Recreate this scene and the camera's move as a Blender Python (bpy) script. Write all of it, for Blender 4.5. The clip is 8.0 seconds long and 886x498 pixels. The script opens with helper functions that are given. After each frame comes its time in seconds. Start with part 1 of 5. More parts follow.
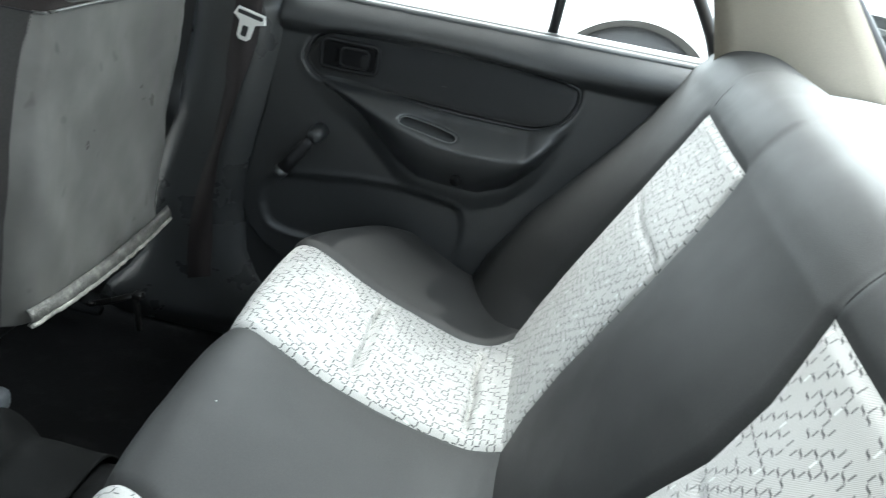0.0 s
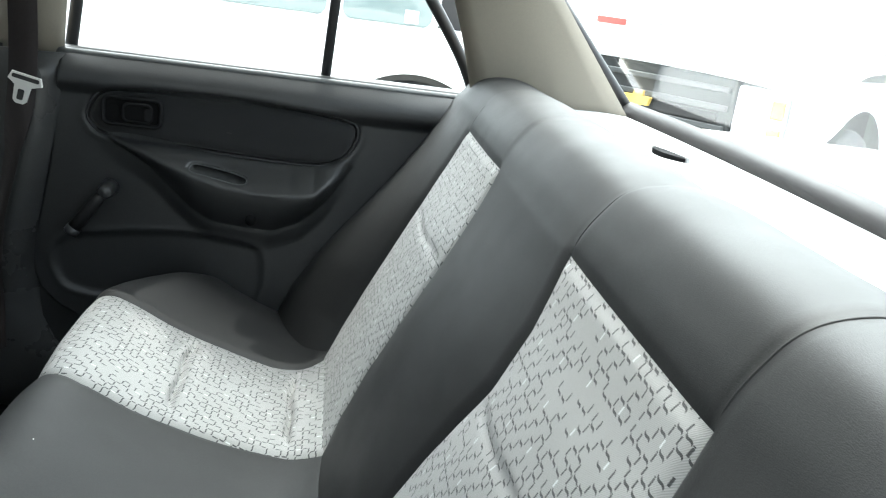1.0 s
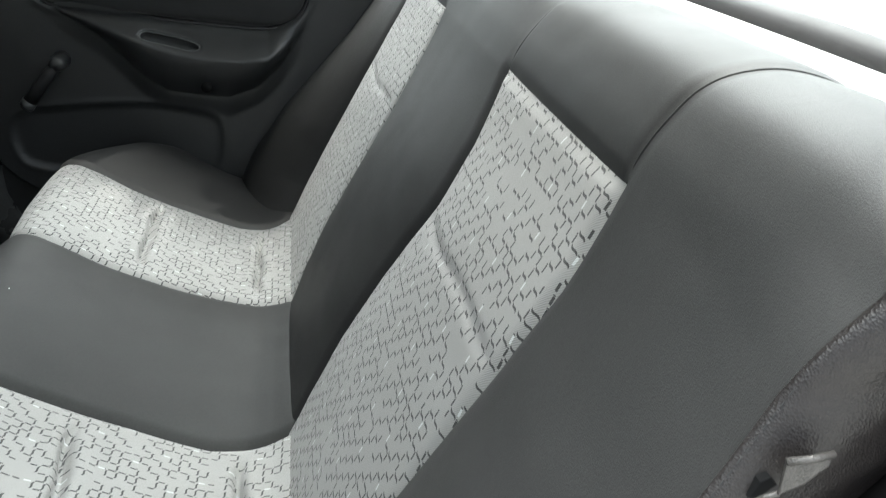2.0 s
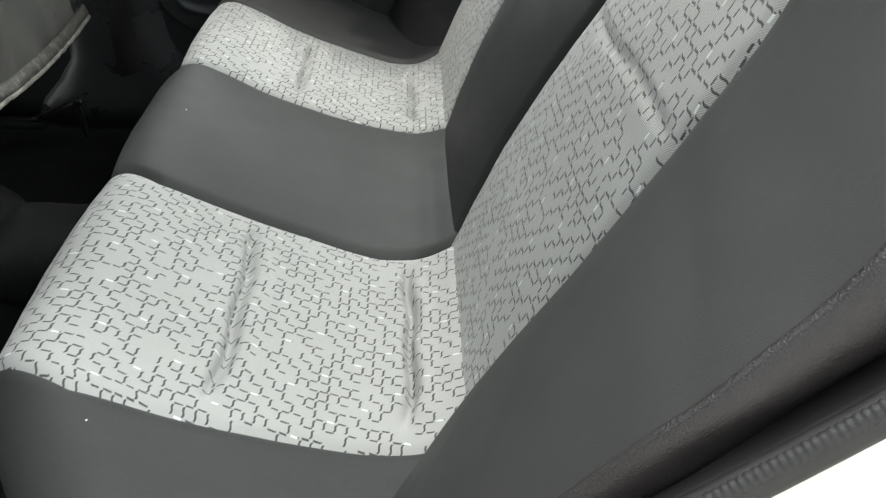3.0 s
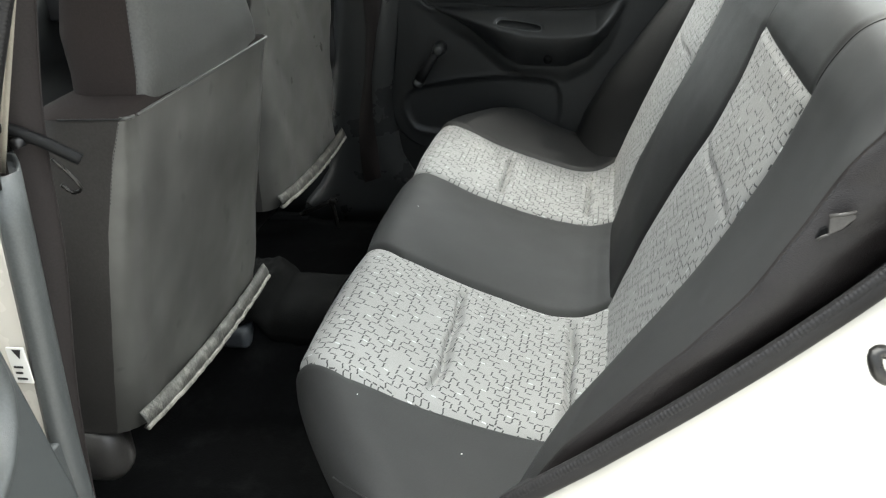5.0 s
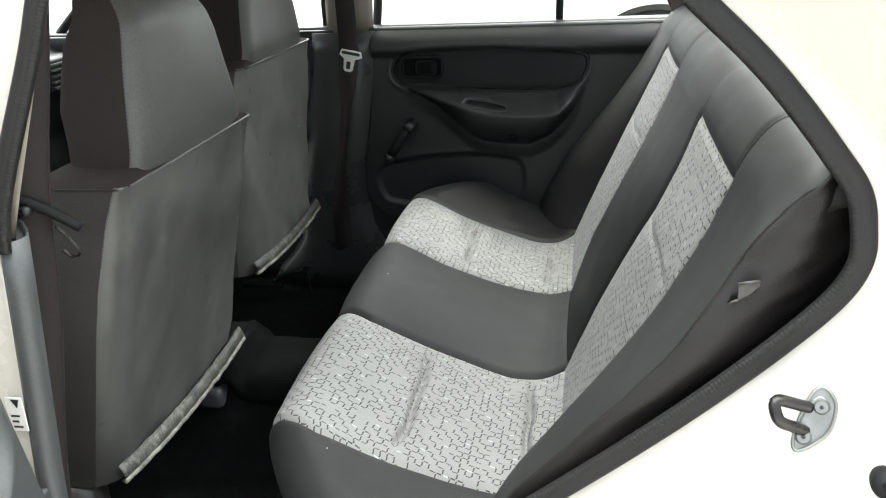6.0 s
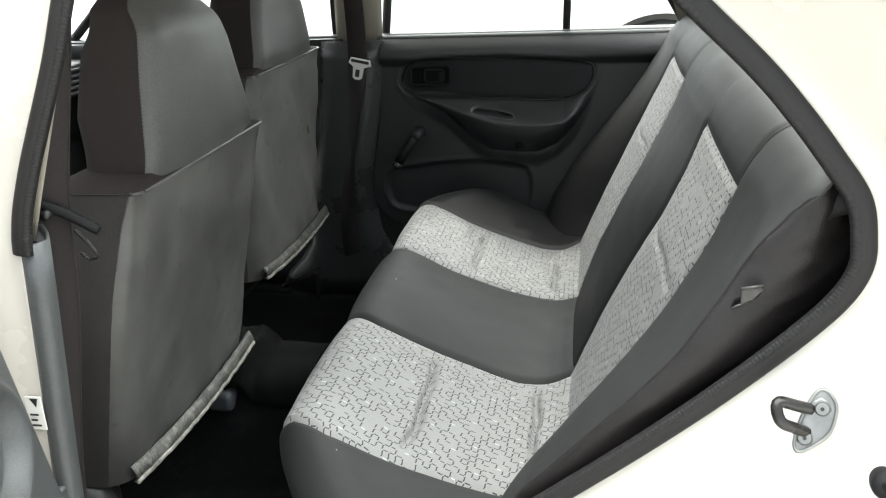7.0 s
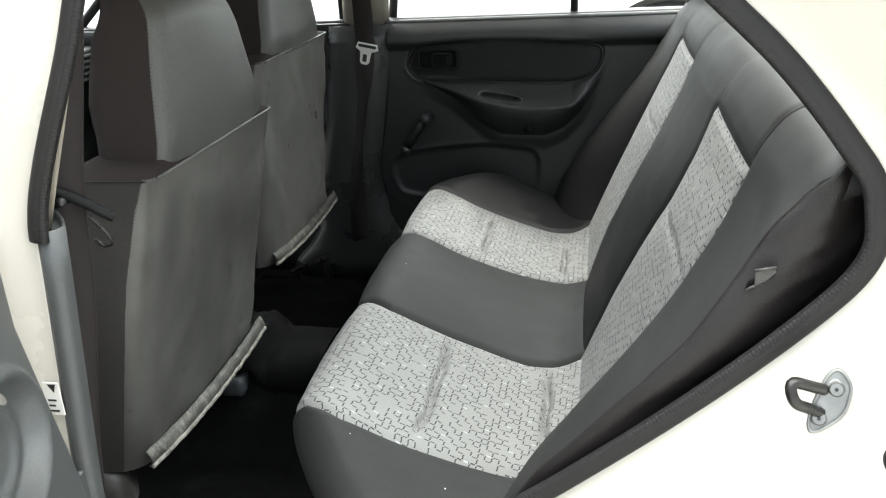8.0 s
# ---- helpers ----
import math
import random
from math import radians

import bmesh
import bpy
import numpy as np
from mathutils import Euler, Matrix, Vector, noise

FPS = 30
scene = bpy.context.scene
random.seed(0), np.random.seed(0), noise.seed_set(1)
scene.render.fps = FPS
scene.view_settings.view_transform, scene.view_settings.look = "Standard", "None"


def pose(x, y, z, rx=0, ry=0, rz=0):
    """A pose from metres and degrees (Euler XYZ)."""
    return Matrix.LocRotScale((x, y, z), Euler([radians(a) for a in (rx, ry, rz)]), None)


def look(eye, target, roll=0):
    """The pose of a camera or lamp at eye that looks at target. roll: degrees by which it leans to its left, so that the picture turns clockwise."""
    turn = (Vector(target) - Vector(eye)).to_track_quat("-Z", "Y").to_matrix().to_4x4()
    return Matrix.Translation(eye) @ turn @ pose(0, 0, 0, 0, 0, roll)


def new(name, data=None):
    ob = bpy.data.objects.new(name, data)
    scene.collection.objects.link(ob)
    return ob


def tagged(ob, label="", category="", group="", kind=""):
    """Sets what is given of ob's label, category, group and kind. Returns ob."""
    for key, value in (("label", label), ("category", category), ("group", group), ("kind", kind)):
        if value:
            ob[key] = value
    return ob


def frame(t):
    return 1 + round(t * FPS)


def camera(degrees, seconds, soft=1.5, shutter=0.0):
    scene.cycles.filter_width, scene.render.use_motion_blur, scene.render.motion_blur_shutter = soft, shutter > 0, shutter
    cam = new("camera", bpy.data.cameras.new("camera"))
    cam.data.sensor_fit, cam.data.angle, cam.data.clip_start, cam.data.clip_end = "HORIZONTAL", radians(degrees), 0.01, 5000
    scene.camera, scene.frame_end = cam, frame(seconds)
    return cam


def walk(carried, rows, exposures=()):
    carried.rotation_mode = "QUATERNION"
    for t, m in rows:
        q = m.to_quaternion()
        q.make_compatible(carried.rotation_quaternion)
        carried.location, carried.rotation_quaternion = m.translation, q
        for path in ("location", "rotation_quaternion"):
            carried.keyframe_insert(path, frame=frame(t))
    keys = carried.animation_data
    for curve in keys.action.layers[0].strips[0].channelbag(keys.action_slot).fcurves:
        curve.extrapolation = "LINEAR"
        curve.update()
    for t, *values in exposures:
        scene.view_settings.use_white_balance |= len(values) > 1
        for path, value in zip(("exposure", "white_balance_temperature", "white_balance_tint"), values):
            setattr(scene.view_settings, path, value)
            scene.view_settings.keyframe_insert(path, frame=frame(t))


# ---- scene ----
cam = camera(54.0, 8.0, soft=1.15, shutter=0.15)
PATH = [
    (0, (-0.169, -0.133, 1.162), (-0.297, 1.704, 0.38), 10.7),
    (0.2, (-0.161, -0.148, 1.156), (-0.136, 1.721, 0.445), 10.7),
    (0.5, (-0.163, -0.192, 1.158), (0.028, 1.702, 0.543), 9.9),
    (1, (-0.149, -0.256, 1.133), (0.141, 1.639, 0.562), 8.0),
    (1.2, (-0.14, -0.273, 1.126), (0.18, 1.613, 0.544), 7.9),
    (2.3, (-0.128, -0.332, 1.07), (0.204, 1.426, 0.176), 4.8),
    (2.5, (-0.141, -0.339, 1.062), (0.117, 1.399, 0.107), 4.4),
    (3, (-0.16, -0.351, 1.029), (-0.091, 1.335, -0.044), 1.3),
    (3.5, (-0.177, -0.386, 1.027), (-0.306, 1.236, -0.136), -1.4),
    (4, (-0.171, -0.457, 1.074), (-0.447, 1.154, -0.08), -2.3),
    (4.5, (-0.145, -0.573, 1.138), (-0.5, 1.112, 0.121), -1.7),
    (5, (-0.098, -0.683, 1.166), (-0.498, 1.077, 0.305), -4.4),
    (5.2, (-0.082, -0.733, 1.186), (-0.482, 1.05, 0.374), -3.3),
    (6.3, (-0.072, -0.768, 1.2), (-0.404, 1.074, 0.494), -3.0),
    (6.5, (-0.071, -0.773, 1.202), (-0.412, 1.07, 0.503), -3.2),
    (7, (-0.074, -0.783, 1.202), (-0.426, 1.057, 0.5), -2.7),
    (7.5, (-0.079, -0.787, 1.203), (-0.44, 1.045, 0.486), -3.0),
    (8, (-0.08, -0.787, 1.203), (-0.445, 1.037, 0.469), -3.3),
]
walk(cam, [(t, look(eye, target, roll)) for t, eye, target, roll in PATH],
     exposures=[(0, 4.92, 6000, 0), (0.5, 4.88, 6050, 0), (1.2, 4.30, 6150, 1), (2.5, 4.18, 6450, 3), (3.5, 4.06, 6500, 3), (5, 4.06, 6500, 3), (8, 4.02, 6500, 3)])

# ---- world and light ----
world = bpy.data.worlds.new("overcast_day")
scene.world = world
world.use_nodes = True
wn = world.node_tree
sky = wn.nodes.new("ShaderNodeTexSky")
sky.sky_type = "NISHITA"
sky.sun_disc = False
sky.sun_elevation = radians(71)
sky.sun_rotation = radians(5)
sky.air_density = 0.8
sky.dust_density = 7.0
veil = wn.nodes.new("ShaderNodeHueSaturation")
veil.inputs["Saturation"].default_value = 0.4
wn.links.new(sky.outputs[0], veil.inputs["Color"])
wn.links.new(veil.outputs[0], wn.nodes["Background"].inputs[0])
wn.nodes["Background"].inputs[1].default_value = 0.055
sun_data = bpy.data.lights.new("sun", "SUN")
sun_data.energy = 1.1
sun_data.angle = radians(120)
sun_data.color = (0.98, 0.99, 1.0)
sun = new("sun", sun_data)
sun.matrix_world = look((0.34, 4.5, 11.9), (0.0, 0.6, 0.6))

# ---- small helpers ----


def mesh_object(name, verts, faces, mat, parent=None, label="", uv=None, smooth=True):
    me = bpy.data.meshes.new(name)
    me.from_pydata([tuple(map(float, v)) for v in verts], [], faces)
    if uv is not None:
        layer = me.uv_layers.new(name="uv")
        flat = np.array([uv[l.vertex_index] for l in me.loops], dtype=np.float32).ravel()
        layer.data.foreach_set("uv", flat)
    if smooth:
        me.polygons.foreach_set("use_smooth", [True] * len(me.polygons))
    if mat:
        me.materials.append(mat)
    me.update()
    ob = new(name, me)
    if parent:
        ob.parent = parent
    if label:
        tagged(ob, label)
    return ob


def part(name, bm, mat, parent, label="", smooth=True):
    """Links a bmesh as one mesh object under a thing or part."""
    me = bpy.data.meshes.new(name)
    bmesh.ops.recalc_face_normals(bm, faces=bm.faces)
    bm.to_mesh(me)
    bm.free()
    if smooth:
        me.polygons.foreach_set("use_smooth", [True] * len(me.polygons))
    me.materials.append(mat)
    ob = new(name, me)
    if parent:
        ob.parent = parent
    if label:
        tagged(ob, label)
    return ob


def thing(name, label, category, group="", kind=""):
    return tagged(new(name), label, category, group, kind)


def spline(pts, n):
    """Catmull-Rom through pts, n points, even in length."""
    p = np.array(pts, dtype=float)
    q = np.vstack([2 * p[0] - p[1], p, 2 * p[-1] - p[-2]])
    out = []
    for i in range(len(p) - 1):
        a, b, c, d = q[i], q[i + 1], q[i + 2], q[i + 3]
        for t in np.linspace(0, 1, 24, endpoint=False):
            out.append(0.5 * (2 * b + (c - a) * t + (2 * a - 5 * b + 4 * c - d) * t * t + (3 * b - a - 3 * c + d) * t ** 3))
    out.append(p[-1])
    out = np.array(out)
    s = np.concatenate([[0], np.cumsum(np.linalg.norm(np.diff(out, axis=0), axis=1))])
    k = np.linspace(0, s[-1], n)
    return np.stack([np.interp(k, s, out[:, c]) for c in range(out.shape[1])], axis=1)


def loop_spline(pts, n):
    p = list(pts)
    m = len(p)
    full = spline(p[-3:] + p + p[:4], 4000)
    a = np.argmin(np.linalg.norm(full[:1500] - np.array(p[0]), axis=1))
    b = 2000 + np.argmin(np.linalg.norm(full[2000:] - np.array(p[0]), axis=1))
    seg = full[a:b]
    s = np.concatenate([[0], np.cumsum(np.linalg.norm(np.diff(seg, axis=0), axis=1))])
    k = np.linspace(0, s[-1], n, endpoint=False)
    return np.stack([np.interp(k, s, seg[:, c]) for c in range(seg.shape[1])], axis=1)


def sheet(name, P, mat, parent=None, label="", uv=None, keep=None, wrap_u=False, wrap_v=False, thick=0.0, smooth=True):
    """A quad grid P[n][m][3]; keep(i, j) says which quads stay. thick: thickness given by a modifier."""
    P = np.asarray(P, dtype=float)
    n, m = P.shape[:2]
    faces = []
    for i in range(n if wrap_u else n - 1):
        for j in range(m if wrap_v else m - 1):
            if keep is None or keep(i, j):
                i2, j2 = (i + 1) % n, (j + 1) % m
                faces.append((i * m + j, i2 * m + j, i2 * m + j2, i * m + j2))
    used = sorted({v for f in faces for v in f})
    back = {v: k for k, v in enumerate(used)}
    verts = P.reshape(-1, 3)[used]
    faces = [tuple(back[v] for v in f) for f in faces]
    uvs = np.asarray(uv, dtype=float).reshape(-1, 2)[used] if uv is not None else None
    ob = mesh_object(name, verts, faces, mat, parent, label, uvs, smooth)
    if thick:
        md = ob.modifiers.new("thickness", "SOLIDIFY")
        md.thickness, md.offset = thick, 0
    return ob


def tube(name, path, radius, mat, parent=None, label="", sides=10, closed=False, flat=1.0, up=(0, 0, 1), caps=True):
    """A rod along path; radius a number or one per point; flat squeezes it along the second axis."""
    p = np.array(path, dtype=float)
    n = len(p)
    r = np.full(n, radius) if np.isscalar(radius) else np.array(radius)
    if closed:
        tan = np.roll(p, -1, 0) - np.roll(p, 1, 0)
    else:
        tan = np.gradient(p, axis=0)
    tan /= np.linalg.norm(tan, axis=1)[:, None] + 1e-12
    upv = np.array(up, dtype=float)
    a = np.cross(tan, upv)
    bad = np.linalg.norm(a, axis=1) < 1e-4
    a[bad] = np.cross(tan[bad], np.array([1.0, 0.13, 0]))
    a /= np.linalg.norm(a, axis=1)[:, None]
    b = np.cross(a, tan)
    ang = np.linspace(0, 2 * np.pi, sides, endpoint=False)
    ring = p[:, None] + r[:, None, None] * (np.cos(ang)[None, :, None] * a[:, None] + flat * np.sin(ang)[None, :, None] * b[:, None])
    faces = []
    for i in range(n if closed else n - 1):
        for j in range(sides):
            i2, j2 = (i + 1) % n, (j + 1) % sides
            faces.append((i * sides + j, i2 * sides + j, i2 * sides + j2, i * sides + j2))
    if caps and not closed:
        faces.append(tuple(range(sides)))
        faces.append(tuple((n - 1) * sides + k for k in reversed(range(sides))))
    return mesh_object(name, ring.reshape(-1, 3), faces, mat, parent, label)


def block(name, lo, hi, mat, parent=None, label="", bevel=0.0, segs=2, m=None, smooth=True):
    """A rounded box between two corners, moved by m."""
    bm = bmesh.new()
    bmesh.ops.create_cube(bm, size=1.0)
    lo, hi = Vector(lo), Vector(hi)
    c, s = (lo + hi) / 2, hi - lo
    for v in bm.verts:
        v.co = Vector((v.co.x * s.x, v.co.y * s.y, v.co.z * s.z)) + c
    if bevel:
        bmesh.ops.bevel(bm, geom=bm.edges[:], offset=bevel, segments=segs, profile=0.5, affect="EDGES")
    if m is not None:
        bmesh.ops.transform(bm, matrix=m, verts=bm.verts)
    ob = part(name, bm, mat, parent, label, smooth=False)
    if bevel and smooth:
        me = ob.data
        me.polygons.foreach_set("use_smooth", [True] * len(me.polygons))
        big = [max(abs(v) for v in p.normal) > 0.999 for p in me.polygons]
        if m is None:
            me.polygons.foreach_set("use_smooth", [not b for b in big])
    return ob


def prism(name, outline, y0, y1, mat, parent=None, label="", bevel=0.0, axis="y", m=None):
    """An outline (a, b) drawn in the plane across axis, pulled from y0 to y1."""
    bm = bmesh.new()

    def at(a, b, c):
        return {"y": (a, c, b), "x": (c, a, b), "z": (a, b, c)}[axis]

    lo = [bm.verts.new(at(a, b, y0)) for a, b in outline]
    hi = [bm.verts.new(at(a, b, y1)) for a, b in outline]
    bm.faces.new(lo)
    bm.faces.new(hi[::-1])
    k = len(outline)
    for i in range(k):
        bm.faces.new((lo[i], lo[(i + 1) % k], hi[(i + 1) % k], hi[i]))
    if bevel:
        rim = [e for e in bm.edges if (e.verts[0] in lo) == (e.verts[1] in lo)]
        bmesh.ops.bevel(bm, geom=rim, offset=bevel, segments=2, profile=0.5, affect="EDGES")
    if m is not None:
        bmesh.ops.transform(bm, matrix=m, verts=bm.verts)
    return part(name, bm, mat, parent, label, smooth=False)


def rounded(x0, x1, z0, z1, r, n=6):
    """Outline of a rounded rectangle."""
    out = []
    for cx, cz, a0 in ((x1 - r, z1 - r, 0), (x0 + r, z1 - r, 90), (x0 + r, z0 + r, 180), (x1 - r, z0 + r, 270)):
        for k in range(n + 1):
            a = radians(a0 + 90 * k / n)
            out.append((cx + r * math.cos(a), cz + r * math.sin(a)))
    return out


def smooth01(a, b, x):
    t = np.clip((np.asarray(x, dtype=float) - a) / (b - a), 0, 1)
    return t * t * (3 - 2 * t)


# ---- materials ----


class Nodes:
    """Short hand for building node trees."""

    def __init__(self, name):
        self.mat = bpy.data.materials.new(name)
        self.mat.use_nodes = True
        self.tree = self.mat.node_tree
        self.bsdf = self.tree.nodes["Principled BSDF"]

    def node(self, kind, **props):
        n = self.tree.nodes.new(kind)
        if "operation" in props:
            n.operation = props["operation"]
        if "data_type" in props:
            n.data_type = props["data_type"]
        if "noise_dimensions" in props:
            n.noise_dimensions = props["noise_dimensions"]
        if "blend_type" in props:
            n.blend_type = props["blend_type"]
        return n

    def put(self, value, socket):
        if hasattr(value, "is_output"):
            self.tree.links.new(value, socket)
        else:
            socket.default_value = value

    def math(self, op, a, b=0.0, c=0.0):
        n = self.node("ShaderNodeMath", operation=op)
        for v, s in zip((a, b, c), n.inputs):
            self.put(v, s)
        return n.outputs[0]

    def noise(self, scale, detail=4.0, rough=0.55, vec=None, out=0):
        n = self.node("ShaderNodeTexNoise")
        n.inputs["Scale"].default_value = scale
        n.inputs["Detail"].default_value = detail
        n.inputs["Roughness"].default_value = rough
        if vec is None:
            vec = self.coords()
        self.tree.links.new(vec, n.inputs["Vector"])
        return n.outputs[out]

    def voronoi(self, scale, out=0):
        n = self.node("ShaderNodeTexVoronoi")
        n.inputs["Scale"].default_value = scale
        self.tree.links.new(self.coords(), n.inputs["Vector"])
        return n.outputs[out]

    def coords(self, which="Object"):
        return self.node("ShaderNodeTexCoord").outputs[which]

    def ramp(self, value, stops):
        n = self.node("ShaderNodeValToRGB")
        while len(n.color_ramp.elements) < len(stops):
            n.color_ramp.elements.new(0.5)
        for e, (pos, col) in zip(n.color_ramp.elements, stops):
            e.position = pos
            e.color = (*col, 1) if len(col) == 3 else col
        self.put(value, n.inputs[0])
        return n.outputs[0]

    def mix(self, fac, a, b, blend="MIX"):
        n = self.node("ShaderNodeMix", data_type="RGBA", blend_type=blend)
        self.put(fac, n.inputs[0])
        self.put((*a, 1) if isinstance(a, tuple) and len(a) == 3 else a, n.inputs[6])
        self.put((*b, 1) if isinstance(b, tuple) and len(b) == 3 else b, n.inputs[7])
        return n.outputs[2]

    def map(self, value, a, b, lo, hi):
        n = self.node("ShaderNodeMapRange")
        for v, s in zip((value, a, b, lo, hi), n.inputs):
            self.put(v, s)
        return n.outputs[0]

    def bump(self, height, strength, distance, normal=None):
        n = self.node("ShaderNodeBump")
        n.inputs["Strength"].default_value = strength
        n.inputs["Distance"].default_value = distance
        self.put(height, n.inputs["Height"])
        if normal is not None:
            self.tree.links.new(normal, n.inputs["Normal"])
        self.tree.links.new(n.outputs[0], self.bsdf.inputs["Normal"])
        return n.outputs[0]

    def set(self, **kw):
        for k, v in kw.items():
            s = self.bsdf.inputs[k.replace("_", " ")]
            self.put((*v, 1) if isinstance(v, tuple) and len(v) == 3 else v, s)
        return self.mat


def grained(name, colour, rough, spread=0.25, grain=700.0, depth=0.0006, cells=True, wear=None, wear_amount=0.0, metal=0.0, blotch=5.0, sheen=0.0, coat=0.0, spec=0.5):
    """Leatherette, moulded plastic or cloth: fine grain in relief, blotches in tone and gloss."""
    n = Nodes(name)
    big = n.noise(blotch, 5.0, 0.6)
    fine = n.noise(grain * 0.35, 3.0)
    tone = n.map(big, 0.3, 0.7, 1 - spread, 1 + spread)
    dark = tuple(c * 0.8 for c in colour)
    col = n.mix(n.map(fine, 0.35, 0.65, 0.0, 1.0), dark, colour)
    mul = n.node("ShaderNodeVectorMath", operation="SCALE")
    n.put(col, mul.inputs[0])
    n.put(tone, mul.inputs[3])
    col = mul.outputs[0]
    if wear:
        mask = n.ramp(n.noise(blotch * 2.2, 8.0, 0.65), [(0.52, (0, 0, 0)), (0.72, (1, 1, 1))])
        col = n.mix(n.math("MULTIPLY", mask, wear_amount), col, wear)
    height = n.voronoi(grain) if cells else n.noise(grain, 2.0)
    n.bump(height, 0.5, depth)
    return n.set(Base_Color=col, Roughness=n.map(big, 0.3, 0.7, rough - 0.07, rough + 0.07), Metallic=metal, Sheen_Weight=sheen, Coat_Weight=coat, Specular_IOR_Level=spec)


def plain(name, colour, rough, metal=0.0, spread=0.06, blotch=9.0, coat=0.0, spec=0.5):
    n = Nodes(name)
    big = n.noise(blotch, 6.0, 0.6)
    mul = n.node("ShaderNodeVectorMath", operation="SCALE")
    n.put((*colour,), mul.inputs[0])
    n.put(n.map(big, 0.3, 0.7, 1 - spread, 1 + spread), mul.inputs[3])
    return n.set(Base_Color=mul.outputs[0], Roughness=n.map(big, 0.3, 0.7, max(rough - 0.05, 0.02), rough + 0.05), Metallic=metal, Coat_Weight=coat, Specular_IOR_Level=spec)


def patterned_cloth():
    """Pale grey twill, woven with a broken maze of dark kinked strokes and a few white dashes."""
    n = Nodes("patterned_cloth")
    uv = n.node("ShaderNodeUVMap").outputs[0]
    warp = n.node("ShaderNodeTexNoise")
    warp.inputs["Scale"].default_value = 45.0
    warp.inputs["Detail"].default_value = 1.0
    n.put(uv, warp.inputs["Vector"])
    shift = n.node("ShaderNodeVectorMath", operation="MULTIPLY_ADD")
    n.put(warp.outputs["Color"], shift.inputs[0])
    shift.inputs[1].default_value = (0.0022, 0.0022, 0)
    n.put(uv, shift.inputs[2])
    sep = n.node("ShaderNodeSeparateXYZ")
    n.put(shift.outputs[0], sep.inputs[0])
    flat = n.node("ShaderNodeSeparateXYZ")
    n.put(uv, flat.inputs[0])
    u = n.math("DIVIDE", sep.outputs[0], 0.0098)
    v = n.math("DIVIDE", sep.outputs[1], 0.0112)

    def chance(a, b, k):
        comb = n.node("ShaderNodeCombineXYZ")
        n.put(a, comb.inputs[0])
        n.put(b, comb.inputs[1])
        comb.inputs[2].default_value = k
        w = n.node("ShaderNodeTexWhiteNoise")
        n.put(comb.outputs[0], w.inputs[0])
        return w.outputs[0]

    def stroke(a, b, half, reach, slope, curl):
        """A stroke along a on each whole number of b: its mask and its cell."""
        cell, line = n.math("FLOOR", a), n.math("FLOOR", n.math("ADD", b, 0.5))
        t = n.math("MULTIPLY", n.math("SUBTRACT", n.math("SUBTRACT", a, cell), 0.5), 2.0)
        bend = n.math("ADD", n.math("MULTIPLY", t, slope), n.math("MULTIPLY", n.math("POWER", n.math("ABSOLUTE", t), 3.0), n.math("MULTIPLY", n.math("SIGN", t), curl)))
        off = n.math("ABSOLUTE", n.math("SUBTRACT", n.math("SUBTRACT", b, line), bend))
        run = n.math("LESS_THAN", n.math("ABSOLUTE", t), reach)
        return n.math("MULTIPLY", n.math("LESS_THAN", off, half), run), cell, line

    # every knot of the weave sends out a straight dash with a dot behind it, or a curled stroke across
    lie, lu, lv = stroke(u, v, 0.078, 0.64, -0.04, 0.0)
    dot_u, _, _ = stroke(n.math("ADD", u, -0.40), v, 0.075, 0.10, 0.0, 0.0)
    stand, sv, su = stroke(v, u, 0.096, 0.78, -0.06, 0.42)
    pick_l, pick_s = chance(lu, lv, 1.5), chance(su, sv, 1.5)
    keep_l, keep_s = chance(lu, lv, 5.5), chance(su, sv, 5.5)
    pale = n.math("LESS_THAN", n.math("FLOORED_MODULO", n.math("ADD", n.math("MULTIPLY", lu, 3.0), n.math("MULTIPLY", lv, 4.0)), 17.0), 0.5)
    # on every other knot both strokes meet, elsewhere few stand alone
    odd_l = n.math("FLOORED_MODULO", n.math("ADD", lu, lv), 2.0)
    odd_s = n.math("FLOORED_MODULO", n.math("ADD", su, sv), 2.0)
    on_l = n.math("LESS_THAN", pick_l, n.math("SUBTRACT", 0.88, n.math("MULTIPLY", odd_l, 0.60)))
    on_s = n.math("MAXIMUM", n.math("MULTIPLY", n.math("LESS_THAN", pick_s, 0.88), n.math("SUBTRACT", 1.0, odd_s)), n.math("MULTIPLY", n.math("GREATER_THAN", pick_s, 0.72), odd_s))
    dark_u = n.math("MULTIPLY", n.math("MULTIPLY", lie, on_l), n.math("SUBTRACT", 1.0, pale))
    dark_u = n.math("MAXIMUM", dark_u, n.math("MULTIPLY", n.math("MULTIPLY", dot_u, on_l), n.math("LESS_THAN", keep_l, 0.5)))
    dark_v = n.math("MULTIPLY", n.math("MULTIPLY", stand, on_s), n.math("LESS_THAN", keep_s, 0.92))
    white_u = n.math("MULTIPLY", lie, pale)
    dark = n.math("MAXIMUM", dark_u, dark_v)
    # twill ribs
    rib = n.math("SINE", n.math("MULTIPLY", n.math("ADD", flat.outputs[0], n.math("MULTIPLY", flat.outputs[1], 1.25)), 3000.0))
    soil = n.noise(6.0, 5.0, 0.6)
    fuzz = n.noise(900.0, 2.0)
    base = n.mix(n.map(rib, -1, 1, 0, 1), (0.238, 0.2345, 0.226), (0.325, 0.3205, 0.309))
    base = n.mix(n.map(soil, 0.35, 0.7, 0.0, 0.22), base, (0.16, 0.154, 0.142))
